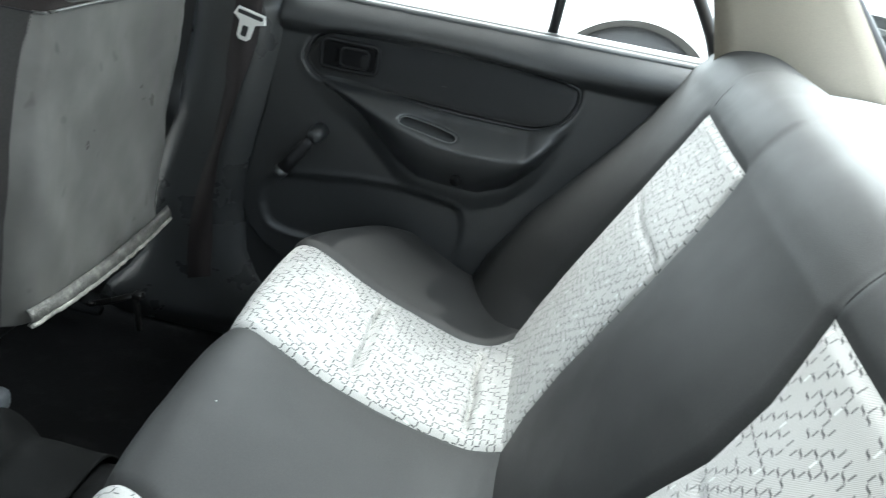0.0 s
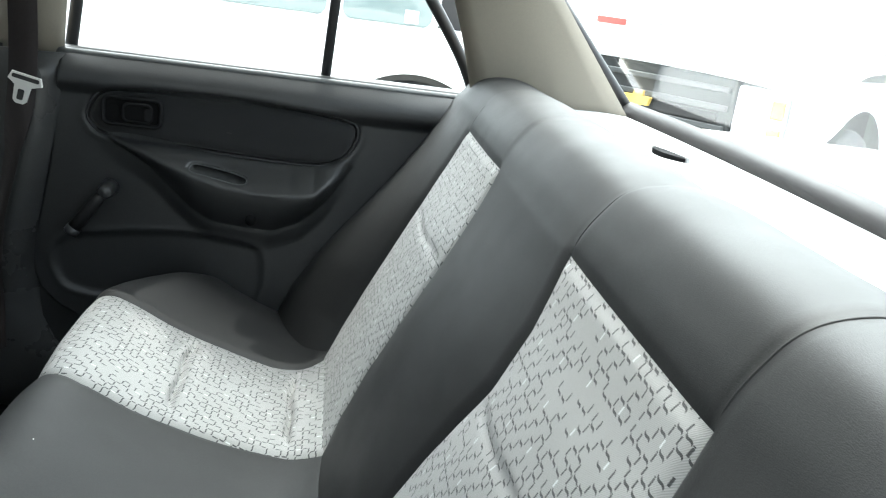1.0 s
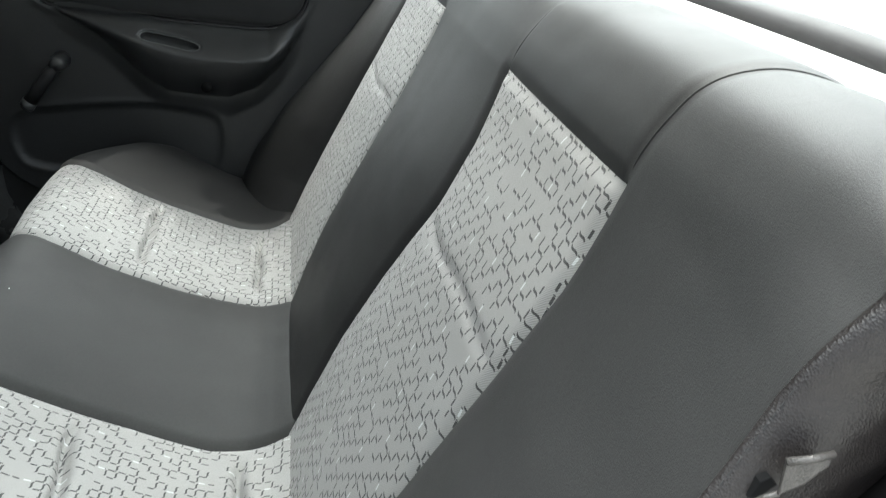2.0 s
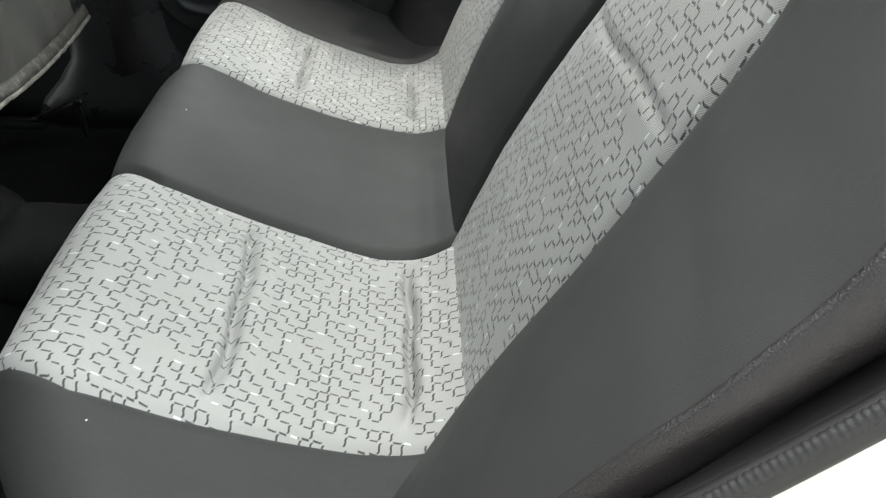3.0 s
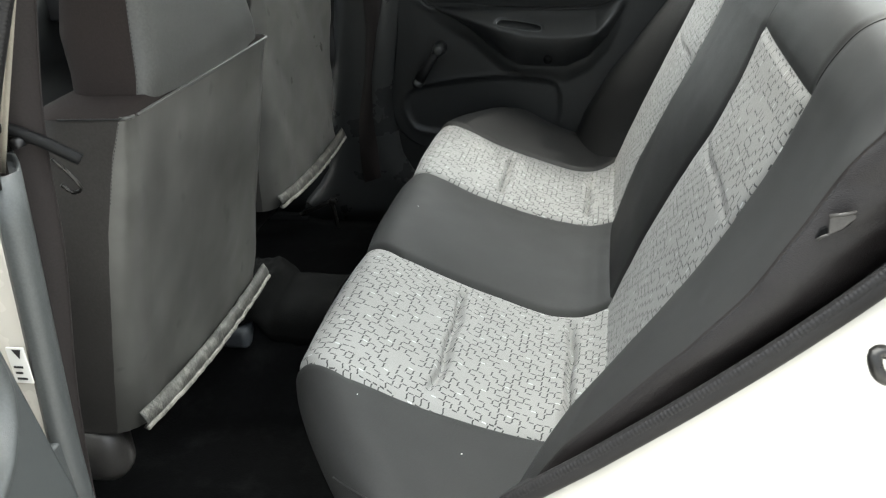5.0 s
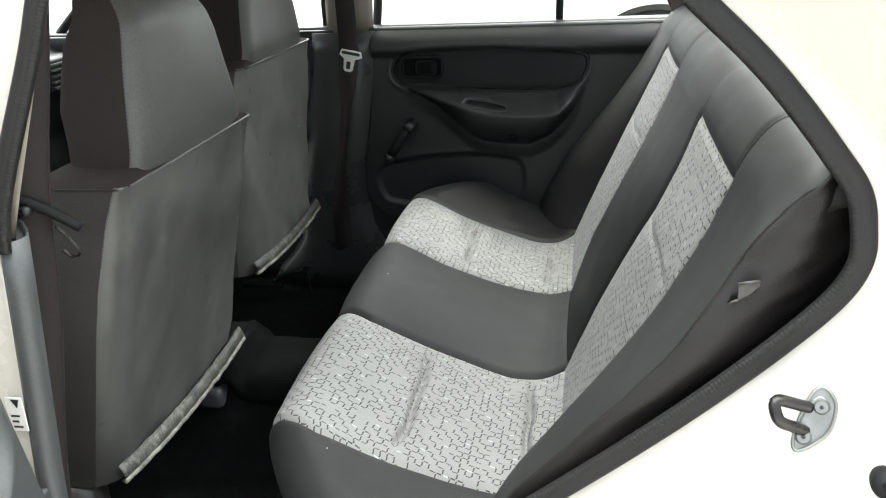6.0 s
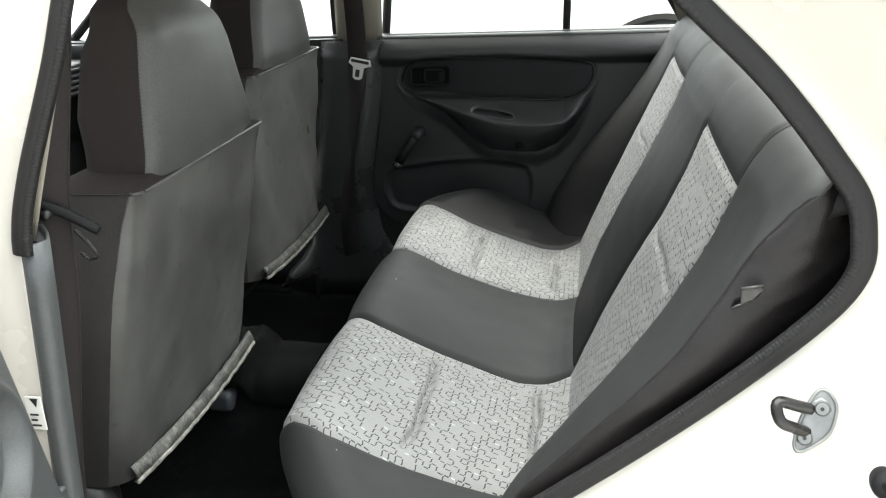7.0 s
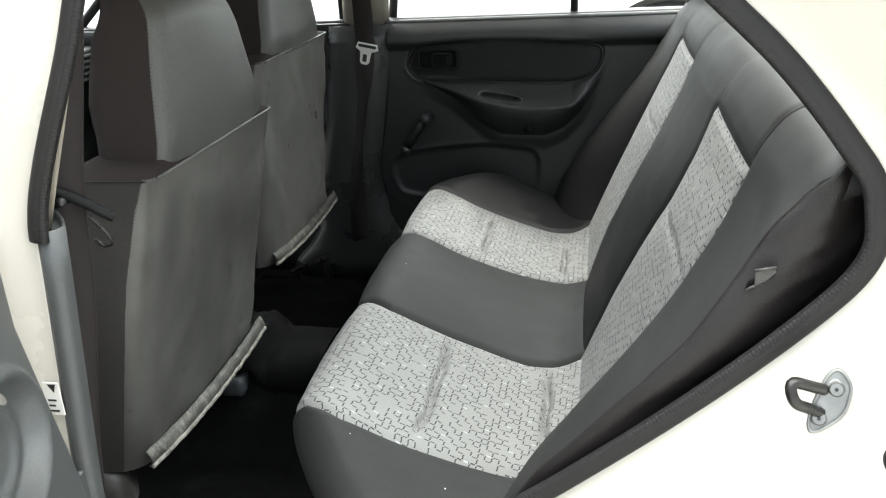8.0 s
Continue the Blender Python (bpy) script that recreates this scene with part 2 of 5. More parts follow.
    ink = n.mix(fuzz, (0.007, 0.0072, 0.0074), (0.020, 0.0204, 0.0208))
    colr = n.mix(n.math("MULTIPLY", dark, 0.92), base, ink)
    colr = n.mix(white_u, colr, (0.50, 0.51, 0.51))
    n.bump(n.math("ADD", rib, fuzz), 0.4, 0.0005)
    return n.set(Base_Color=colr, Roughness=0.72, Sheen_Weight=0.12, Sheen_Roughness=0.45)


def worn_back(name, k):
    """Grey leatherette with long pale streaks of painted sheen, rubbed patches and a few dark stains."""
    n = Nodes(name)

    def stretched(sx, sy, sz, scale, detail, rough):
        m = n.node("ShaderNodeMapping")
        m.inputs["Scale"].default_value = (sx, sy, sz)
        n.put(n.coords(), m.inputs["Vector"])
        return n.noise(scale, detail, rough, m.outputs[0])

    streak = stretched(1.0, 1.0, 0.30, 9.0, 4.0, 0.55)
    patch = n.noise(5.5, 5.0, 0.55)
    smudge = n.noise(2.4, 3.0, 0.5)
    specks = n.noise(34.0, 1.0, 0.4)
    grain = n.voronoi(900.0)
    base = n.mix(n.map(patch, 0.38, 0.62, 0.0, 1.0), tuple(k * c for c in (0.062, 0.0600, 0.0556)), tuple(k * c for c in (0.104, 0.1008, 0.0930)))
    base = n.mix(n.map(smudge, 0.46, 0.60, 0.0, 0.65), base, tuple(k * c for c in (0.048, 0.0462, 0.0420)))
    # pale upright streaks paint the window sheen into the base colour
    sheen_streak = n.ramp(streak, [(0.48, (0, 0, 0)), (0.70, (1, 1, 1))])
    base = n.mix(n.math("MULTIPLY", sheen_streak, n.map(patch, 0.35, 0.65, 0.08, 0.36)), base, (0.18, 0.178, 0.166))
    stain = n.ramp(specks, [(0.70, (0, 0, 0)), (0.77, (1, 1, 1))])
    base = n.mix(n.math("MULTIPLY", stain, 0.45), base, (0.022, 0.020, 0.018))
    crease = stretched(1.0, 1.0, 0.45, 22.0, 2.0, 0.45)
    h = n.math("ADD", n.math("MULTIPLY", grain, 0.12), crease)
    n.bump(h, 0.25, 0.0024)
    return n.set(Base_Color=base, Roughness=n.map(patch, 0.3, 0.7, 0.27, 0.40))


def glass_material(name, tint=(0.96, 0.98, 0.97)):
    n = Nodes(name)
    t = n.tree
    clear = t.nodes.new("ShaderNodeBsdfTransparent")
    clear.inputs[0].default_value = (*tint, 1)
    gloss = t.nodes.new("ShaderNodeBsdfGlossy")
    gloss.inputs["Roughness"].default_value = 0.02
    fres = t.nodes.new("ShaderNodeFresnel")
    fres.inputs[0].default_value = 1.35
    mix = t.nodes.new("ShaderNodeMixShader")
    t.links.new(fres.outputs[0], mix.inputs[0])
    t.links.new(clear.outputs[0], mix.inputs[1])
    t.links.new(gloss.outputs[0], mix.inputs[2])
    t.links.new(mix.outputs[0], t.nodes["Material Output"].inputs[0])
    return n.mat


M_CLOTH = patterned_cloth()
M_VINYL = grained("charcoal_leatherette", (0.0185, 0.0184, 0.0181), 0.60, 0.12, 1300, 0.0002, blotch=4.0, spec=0.25)
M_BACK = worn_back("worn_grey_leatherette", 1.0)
# same leatherette, brightened in colour for window light on the passenger back
M_BACK_LIT = worn_back("window_lit_leatherette", 1.6)
M_FLANK = grained("brown_charcoal_leatherette", (0.047, 0.0435, 0.0405), 0.42, 0.18, 1000, 0.0004, blotch=6.0, spec=0.4)
M_HEAD = grained("grey_head_leatherette", (0.078, 0.077, 0.073), 0.38, 0.14, 1000, 0.0004, blotch=5.0)
M_HEM = grained("scuffed_hem", (0.085, 0.082, 0.073), 0.55, 0.55, 300, 0.0015, wear=(0.26, 0.25, 0.22), wear_amount=0.8, blotch=26.0)
M_BROWN = grained("brown_black_fabric", (0.030, 0.0242, 0.0228), 0.85, 0.12, 1500, 0.0003, spec=0.12)
M_SIDE = grained("black_leather", (0.0130, 0.0109, 0.0104), 0.40, 0.2, 1000, 0.0005, blotch=7.0, spec=0.3)
M_PIPE = grained("scuffed_piping", (0.29, 0.275, 0.24), 0.6, 0.5, 500, 0.001, wear=(0.05, 0.046, 0.040), wear_amount=0.85, blotch=30.0)
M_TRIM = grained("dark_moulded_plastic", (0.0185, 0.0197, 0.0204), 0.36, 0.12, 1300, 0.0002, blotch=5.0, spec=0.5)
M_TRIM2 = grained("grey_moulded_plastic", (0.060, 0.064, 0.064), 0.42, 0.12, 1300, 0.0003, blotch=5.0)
M_PILLAR = grained("dark_pillar_plastic", (0.033, 0.0345, 0.0348), 0.29, 0.15, 1300, 0.0002, blotch=6.0, spec=0.5)
M_INSERT = grained("door_insert_cloth", (0.012, 0.0125, 0.013), 0.9, 0.1, 1800, 0.0004, cells=False, sheen=0.1)
M_FLOOR = grained("black_rubber_floor", (0.0060, 0.0061, 0.0063), 0.85, 0.3, 260, 0.0015, cells=False, spec=0.08, wear=(0.018, 0.018, 0.018), wear_amount=0.6, blotch=7.0)
M_MAT = grained("dusty_rubber_mat", (0.0034, 0.0035, 0.0034), 0.8, 0.35, 500, 0.0008, cells=False, spec=0.06, wear=(0.011, 0.0107, 0.0102), wear_amount=0.6, blotch=8.0)
M_RUBBER = grained("rubber_seal", (0.0100, 0.0090, 0.0091), 0.6, 0.1, 900, 0.0003, cells=False, spec=0.3)
M_CAP = grained("grey_plastic", (0.085, 0.091, 0.098), 0.4, 0.15, 1200, 0.0002)
M_PIT = plain("matt_black_plastic_and_shade", (0.006, 0.006, 0.0062), 0.85, spec=0.08)
M_BLACK = plain("black_plastic", (0.012, 0.012, 0.013), 0.4)
M_PAINT = plain("cream_white_paint", (0.455, 0.428, 0.380), 0.25, spread=0.008, blotch=3.0, coat=0.6)
M_WHITE = plain("white_vehicle_paint", (0.82, 0.83, 0.83), 0.3, spread=0.03, blotch=1.5, coat=0.5)
M_BEIGE = grained("beige_trim", (0.235, 0.212, 0.172), 0.6, 0.08, 3000, 0.0003, cells=False, blotch=3.0)
M_HEADLINER = grained("pale_headliner", (0.36, 0.34, 0.30), 0.9, 0.06, 900, 0.0004, cells=False, blotch=3.0)
M_ZINC = plain("zinc_plate", (0.21, 0.21, 0.20), 0.36, 0.8, spread=0.25, blotch=40.0)
M_STEEL = plain("dark_steel", (0.035, 0.033, 0.031), 0.30, 0.7, spread=0.3, blotch=60.0)
M_BUCKLE = plain("white_coated_metal", (0.72, 0.71, 0.68), 0.35, 0.2)
M_WEB = grained("brown_webbing", (0.0215, 0.0175, 0.0170), 0.75, 0.1, 1600, 0.0004, cells=False, spec=0.25)
M_GLASS = glass_material("window_glass")
M_SHELF = grained("grey_shelf_felt", (0.30, 0.30, 0.30), 0.9, 0.12, 800, 0.0006, cells=False)
M_GROUND = grained("pale_concrete", (0.34, 0.334, 0.316), 0.85, 0.18, 60, 0.004, cells=False, wear=(0.24, 0.234, 0.22), wear_amount=0.5, blotch=0.7)
M_CRANK = grained("black_crank_plastic", (0.008, 0.008, 0.0085), 0.6, 0.1, 1300, 0.0002, spec=0.2)
M_TYRE = grained("tyre_rubber", (0.020, 0.020, 0.021), 0.7, 0.15, 300, 0.001, cells=False)
M_GRILLE = plain("grey_grille_plastic", (0.028, 0.030, 0.030), 0.6, spec=0.3)
M_AMBER = plain("amber_lens", (0.85, 0.42, 0.05), 0.2)
M_GOLD = plain("gold_badge", (0.72, 0.50, 0.12), 0.3)
M_RED = plain("red_reflector", (0.62, 0.06, 0.05), 0.35)
M_LENS = plain("clear_headlight", (0.72, 0.75, 0.76), 0.12)
M_TEAL = plain("tinted_window", (0.15, 0.19, 0.19), 0.05, spec=1.0)

# ---- plan ----
MID = 0.66            # the car's middle line (y)
SIDE = -0.115         # plane of the open door's frame


def lean(z):
    """How far the side of the car leans in above the waist."""
    return 0.12 * np.maximum(np.asarray(z, dtype=float) - 0.95, 0)


# outline of the open rear doorway, x and z
DOORWAY = [(-0.116, 0.713), (-0.044, 0.771), (0.017, 0.824), (0.071, 0.876), (0.1045, 0.9135), (0.118, 0.940), (0.1185, 0.964), (0.113, 0.991),
           (0.094, 1.019), (0.067, 1.054), (0.036, 1.089), (-0.020, 1.143), (-0.10, 1.225), (-0.17, 1.290), (-0.25, 1.322), (-0.36, 1.325),
           (-0.44, 1.30), (-0.480, 1.245), (-0.512, 1.157), (-0.531, 1.10), (-0.570, 1.0), (-0.584, 0.94), (-0.594, 0.82), (-0.605, 0.67),
           (-0.612, 0.50), (-0.605, 0.38), (-0.565, 0.325), (-0.48, 0.310), (-0.395, 0.335), (-0.335, 0.42), (-0.288, 0.541), (-0.210, 0.6385)]

# ---- ground ----
ground = sheet("ground", [[(-400, -400, 0), (-400, 400, 0)], [(400, -400, 0), (400, 400, 0)]], M_GROUND, smooth=False)
tagged(ground, "pale sunlit concrete yard under the cars", "ground", kind="structure")

# ---- the car's shell ----
car = thing("sedan", "cream white sedan body with its rear door standing open", "car")


def offset_loop(pts, d):
    p = np.array(pts)
    t = np.roll(p, -1, 0) - np.roll(p, 1, 0)
    t /= np.linalg.norm(t, axis=1)[:, None]
    nrm = np.stack([t[:, 1], -t[:, 0]], axis=1)
    return p + nrm * d


hole = loop_spline(DOORWAY, 220)
rings = []
for d, y in ((0.008, -0.002), (0.012, -0.003), (0.022, -0.006), (0.040, -0.020), (0.085, -0.044), (0.100, -0.056), (0.108, -0.075), (0.125, -0.083), (0.30, -0.088)):
    o = offset_loop(hole, d)
    rings.append(np.stack([o[:, 0], SIDE + y + lean(o[:, 1]), np.maximum(o[:, 1], 0.12)], axis=1))
sheet("door_frame_near", rings, M_PAINT, car, "cream white painted door jamb", wrap_v=True, thick=0.003)

# sill, floor pan, far side, roof
block("sill", (-0.64, -0.185, 0.16), (-0.25, -0.075, 0.30), M_PAINT, car, bevel=0.02)
block("sill_cover", (-0.60, -0.115, 0.296), (-0.30, 0.03, 0.318), M_TRIM, car, "dark plastic sill cover", bevel=0.006)
block("sill_cover_far", (-0.80, 1.338, 0.22), (0.15, 1.375, 0.515), M_TRIM, car, "dark plastic sill cover", bevel=0.012)
block("rear_wall", (0.29, 0.0, 0.35), (0.31, 1.32, 0.935), M_TRIM, car)
block("outer_side_far", (-2.0, 1.435, 0.20), (1.05, 1.50, 0.925), M_PAINT, car, bevel=0.02)
block("outer_side_near_front", (-2.0, -0.195, 0.20), (-0.90, -0.13, 0.925), M_PAINT, car, bevel=0.02)
block("outer_side_near_rear", (0.40, -0.195, 0.30), (1.05, -0.13, 0.925), M_PAINT, car, bevel=0.02)
boot = []
for x, z in ((0.44, 0.962), (0.50, 0.955), (0.75, 0.945), (0.98, 0.925), (1.03, 0.90), (1.05, 0.80), (1.05, 0.45)):
    boot.append([(x, y, z - 0.03 * ((y - MID) / 0.8) ** 2) for y in np.linspace(-0.18, 1.50, 14)])
sheet("boot_lid", boot, M_PAINT, car, thick=0.004)
roof = []
for x, z in ((-1.25, 1.27), (-1.05, 1.33), (-0.7, 1.375), (-0.3, 1.385), (0.0, 1.375), (0.08, 1.36)):
    roof.append([(x, y, z - 0.055 * ((y - MID) / 0.64) ** 4) for y in np.linspace(0.02, 1.30, 16)])
sheet("roof", np.array(roof) + np.array((0, 0, 0.03)), M_PAINT, car, thick=0.004)
sheet("headliner", roof, M_HEADLINER, car, "pale cloth headliner", thick=0.004)
bonnet = []
for x, z in ((-1.62, 0.94), (-1.8, 0.93), (-2.4, 0.86), (-2.75, 0.78)):
    bonnet.append([(x, y, z - 0.04 * ((y - MID) / 0.8) ** 2) for y in np.linspace(-0.18, 1.50, 8)])
sheet("bonnet", bonnet, M_PAINT, car, thick=0.004)
windscreen = []
for x, z in ((-1.66, 0.935), (-1.45, 1.11), (-1.24, 1.285)):
    windscreen.append([(x + 0.06 * ((y - MID) / 0.6) ** 2, y, z) for y in np.linspace(0.04, 1.28, 10)])
ws = sheet("windscreen", windscreen, M_GLASS, car)
ws.visible_shadow = False
for s in (-1, 1):
    tube("windscreen_pillar", [(-1.62, MID + s * 0.66, 0.93), (-1.4, MID + s * 0.645, 1.12), (-1.18, MID + s * 0.62, 1.30)], 0.032, M_BEIGE, car)
    tube("roof_rail", [(-1.2, MID + s * 0.62, 1.31), (-0.7, MID + s * 0.62, 1.345), (-0.2, MID + s * 0.62, 1.345), (0.06, MID + s * 0.61, 1.33)], 0.034, M_BEIGE, car)

# rear glass with its seal
glass_r = []
for f in np.linspace(0, 1, 6):
    glass_r.append([(0.425 - 0.35 * f - 0.03 * ((y - MID) / 0.6) ** 2, y, 0.965 + 0.375 * f) for y in np.linspace(0.06, 1.26, 12)])
rg = sheet("rear_glass", glass_r, M_GLASS, car)
rg.visible_shadow = False
tube("rear_glass_seal", [(0.415 - 0.032 * ((y - MID) / 0.6) ** 2, y, 0.962) for y in np.linspace(0.04, 1.28, 40)], 0.021, M_RUBBER, car, "black rubber seal under the rear glass")
for s in (-1, 1):
    tube("rear_glass_edge", [(0.383 - 0.35 * f, MID + s * (0.605 - 0.02 * f), 0.965 + 0.375 * f) for f in np.linspace(0, 1, 12)], 0.012, M_BLACK, car)
shelf = sheet("parcel_shelf", [[(x, y, 0.955 + 0.005 * math.sin((x - 0.24) * 20)) for y in np.linspace(-0.02, 1.34, 30)] for x in np.linspace(0.22, 0.43, 10)],
              M_SHELF, car, "grey felt parcel shelf", thick=0.006)
for y in (0.826,):
    at = pose(0.296, y - 0.002, 0.9610, 0, 0, 14)
    lens = [(0.014 * math.sin(q) * abs(math.sin(q)) ** 0.3, 0.038 * math.cos(q)) for q in np.linspace(0, 2 * math.pi, 28)[:-1]]
    slot = prism("belt_slot", lens, 0.0, 0.0072, M_PIT, car, "dark oval seat belt slot", bevel=0.0015, axis="z", m=at)
    prism("slot_bar", [(-0.0022, -0.040), (0.0022, -0.040), (0.0030, 0.0), (0.0022, 0.040), (-0.0022, 0.040), (-0.0014, 0.0)], 0.0, 0.0092, M_SHELF, slot, bevel=0.0008, axis="z", m=at)

# rear pillars, lined in beige
for s, name in ((1, "rear_pillar_far"), (-1, "rear_pillar_near")):
    P = []
    for f in np.linspace(0, 1, 10):
        z = 0.93 + 0.42 * f
        front = 0.105 - 0.105 * f - 0.07 * f * f
        rear = 0.395 - 0.355 * f
        row = []
        for g in np.linspace(0, 1, 8):
            x = front + (rear - front) * g
            y = 0.622 - 0.02 * g - 0.14 * f * 0.35 - 0.03 * g * g
            row.append((x + (0.0 if s > 0 else 0.03), MID + s * (y + 0.018 * (2 * g - 1) ** 2 - 0.02 + (0 if s > 0 else 0.075)), z))
        P.append(row)
    if s > 0:
        sheet(name, P, M_BEIGE, car, "beige plastic pillar lining", thick=0.01)
    else:
        sheet(name, P, M_BEIGE, car, thick=0.006)

# ---- floor ----
floor = []
for x in np.linspace(-1.75, -0.30, 60):
    row = []
    for y in np.linspace(-0.10, 1.42, 70):
        tun = 0.155 * math.exp(-((y - MID) / 0.135) ** 4)
        z = 0.255 + tun + 0.05 * smooth01(-0.42, -0.34, x)
        z += 0.045 * smooth01(0.02, -0.07, y) + 0.045 * smooth01(1.30, 1.40, y)
        z += 0.006 * noise.noise((x * 7, y * 7, 0))
        row.append((x, y, z))
    floor.append(row)
fl = sheet("floor", floor, M_FLOOR, thick=0.006)
tagged(fl, "black rubber car floor with a raised middle tunnel", "floor", kind="structure")

mat = []
for x in np.linspace(-1.05, -0.60, 90):
    lifted = 0.030 * float(smooth01(-0.705, -0.735, x)) * float(smooth01(-0.83, -0.78, x))
    mat.append([(x, y, 0.270 + 0.155 * math.exp(-((y - MID) / 0.135) ** 4) + 0.004 * noise.noise((x * 11, y * 11, 3)) + lifted * (1 + 0.35 * noise.noise((x * 60, y * 30, 8)))) for y in np.linspace(MID - 0.108 + 0.02 * noise.noise((x * 16, 7, 0)), MID + 0.14, 40)])
tunnel_mat = sheet("tunnel_mat", mat, M_MAT, thick=0.003)
tagged(tunnel_mat, "dusty black rubber mat laid over the floor tunnel", "mat")

# ---- ribbed weather strip round the doorway ----
strip = thing("weather_strip", "ribbed dark grey rubber seal round the open doorway", "seal")
fine = loop_spline(DOORWAY, 3200)
span = [k for k in range(3200) if not (fine[k, 0] < -0.55 and fine[k, 1] < 0.935) and not (fine[k, 1] < 0.36)]
first = next(k for k in range(3200) if k in set(span) and (k - 1) % 3200 not in set(span))
order = [(first + k) % 3200 for k in range(len(span))]
o = offset_loop(fine, 0.0008)
path = np.stack([o[:, 0], SIDE - 0.0080 + lean(o[:, 1]), o[:, 1]], axis=1)[order]
rad = 0.0048 * (1 + 0.034 * np.array([(1, 1, -1, -1)[k % 4] for k in range(len(order))]))
tube("ribbed_bulb", path, rad, M_RUBBER, strip, sides=10, up=(0, 1, 0), flat=0.8)
o2 = offset_loop(fine, 0.0055)
lip = np.stack([o2[:, 0], SIDE - 0.006 + lean(o2[:, 1]), o2[:, 1]], axis=1)[order]
tube("smooth_lip", lip[::4], 0.0098, M_RUBBER, strip, sides=14, up=(0, 1, 0), flat=0.62)

# the seal's carrier, turned in behind the leather side
lap = [k for k in order if fine[k, 0] > -0.285 and 0.50 < fine[k, 1] < 1.06][::8]
carrier = []
for d, y in ((0.004, -0.004), (0.010, 0.012), (0.018, 0.034), (0.034, 0.056)):
    o3 = offset_loop(fine, d)[lap]
    carrier.append(np.stack([o3[:, 0], SIDE + y + lean(o3[:, 1]), o3[:, 1]], axis=1))
sheet("seal_carrier", carrier, M_RUBBER, strip, thick=0.002)

# ---- rear bench ----
bench = thing("rear_bench_seat", "charcoal leatherette rear bench seat with pale patterned cloth panels", "seat")

NEAR_END, FAR_END = -0.055, 1.335
CUSHION = [(-0.400, 0.275), (-0.441, 0.38), (-0.482, 0.48), (-0.498, 0.535), (-0.492, 0.572), (-0.468, 0.589), (-0.43, 0.583), (-0.36, 0.548),
           (-0.29, 0.519), (-0.215, 0.494), (-0.165, 0.486), (-0.135, 0.491), (-0.105, 0.500), (-0.05, 0.500)]
FACE = [(-0.150, 0.440), (-0.118, 0.488), (-0.088, 0.555), (-0.052, 0.640), (-0.012, 0.735), (0.024, 0.82), (0.050, 0.88), (0.068, 0.927)]
ROLL = [(0.068, 0.927), (0.084, 0.960), (0.108, 0.988), (0.142, 0.998), (0.176, 0.996), (0.208, 0.984), (0.234, 0.966), (0.25, 0.940)]


def columns(counts):
    """Column places between knots, and the number of the section of each gap."""
    f, sec = [], []
    for k, c in enumerate(counts):
        for i in range(c):
            f.append(k + i / c)
            sec.append(k)
    f.append(len(counts))
    return np.array(f), sec


COUNTS = (24, 60, 40, 60, 24)
COL, SEC = columns(COUNTS)


def along(profile_a, n):
    p = spline(profile_a, n)
    t = np.gradient(p, axis=0)
    t /= np.linalg.norm(t, axis=1)[:, None]
    return p, np.stack([-t[:, 1], t[:, 0]], axis=1)


def pillow(f, heights):
    k = min(int(f), len(heights) - 1)
    g = f - k
    return heights[k] * (1 - abs(2 * g - 1) ** 2.6)


# cushion
cp, cn = along(CUSHION, 240)
cu = np.concatenate([[0], np.cumsum(np.linalg.norm(np.diff(cp, axis=0), axis=1))])
ck = [NEAR_END, 0.182, 0.503, 0.812, 1.142, FAR_END]
# the cloth's edges wander along the depth of the cushion
EDGE_X = [-0.50, -0.43, -0.37, -0.28, -0.20, -0.14, -0.10]
EDGES = [[0.187, 0.158, 0.164, 0.171, 0.177, 0.184, 0.185], [0.508, 0.484, 0.489, 0.487, 0.480, 0.488, 0.500],
         [0.836, 0.817, 0.816, 0.820, 0.829, 0.822, 0.813], [1.125, 1.106, 1.102, 1.108, 1.104, 1.116, 1.142]]
CP, CUV = [], []
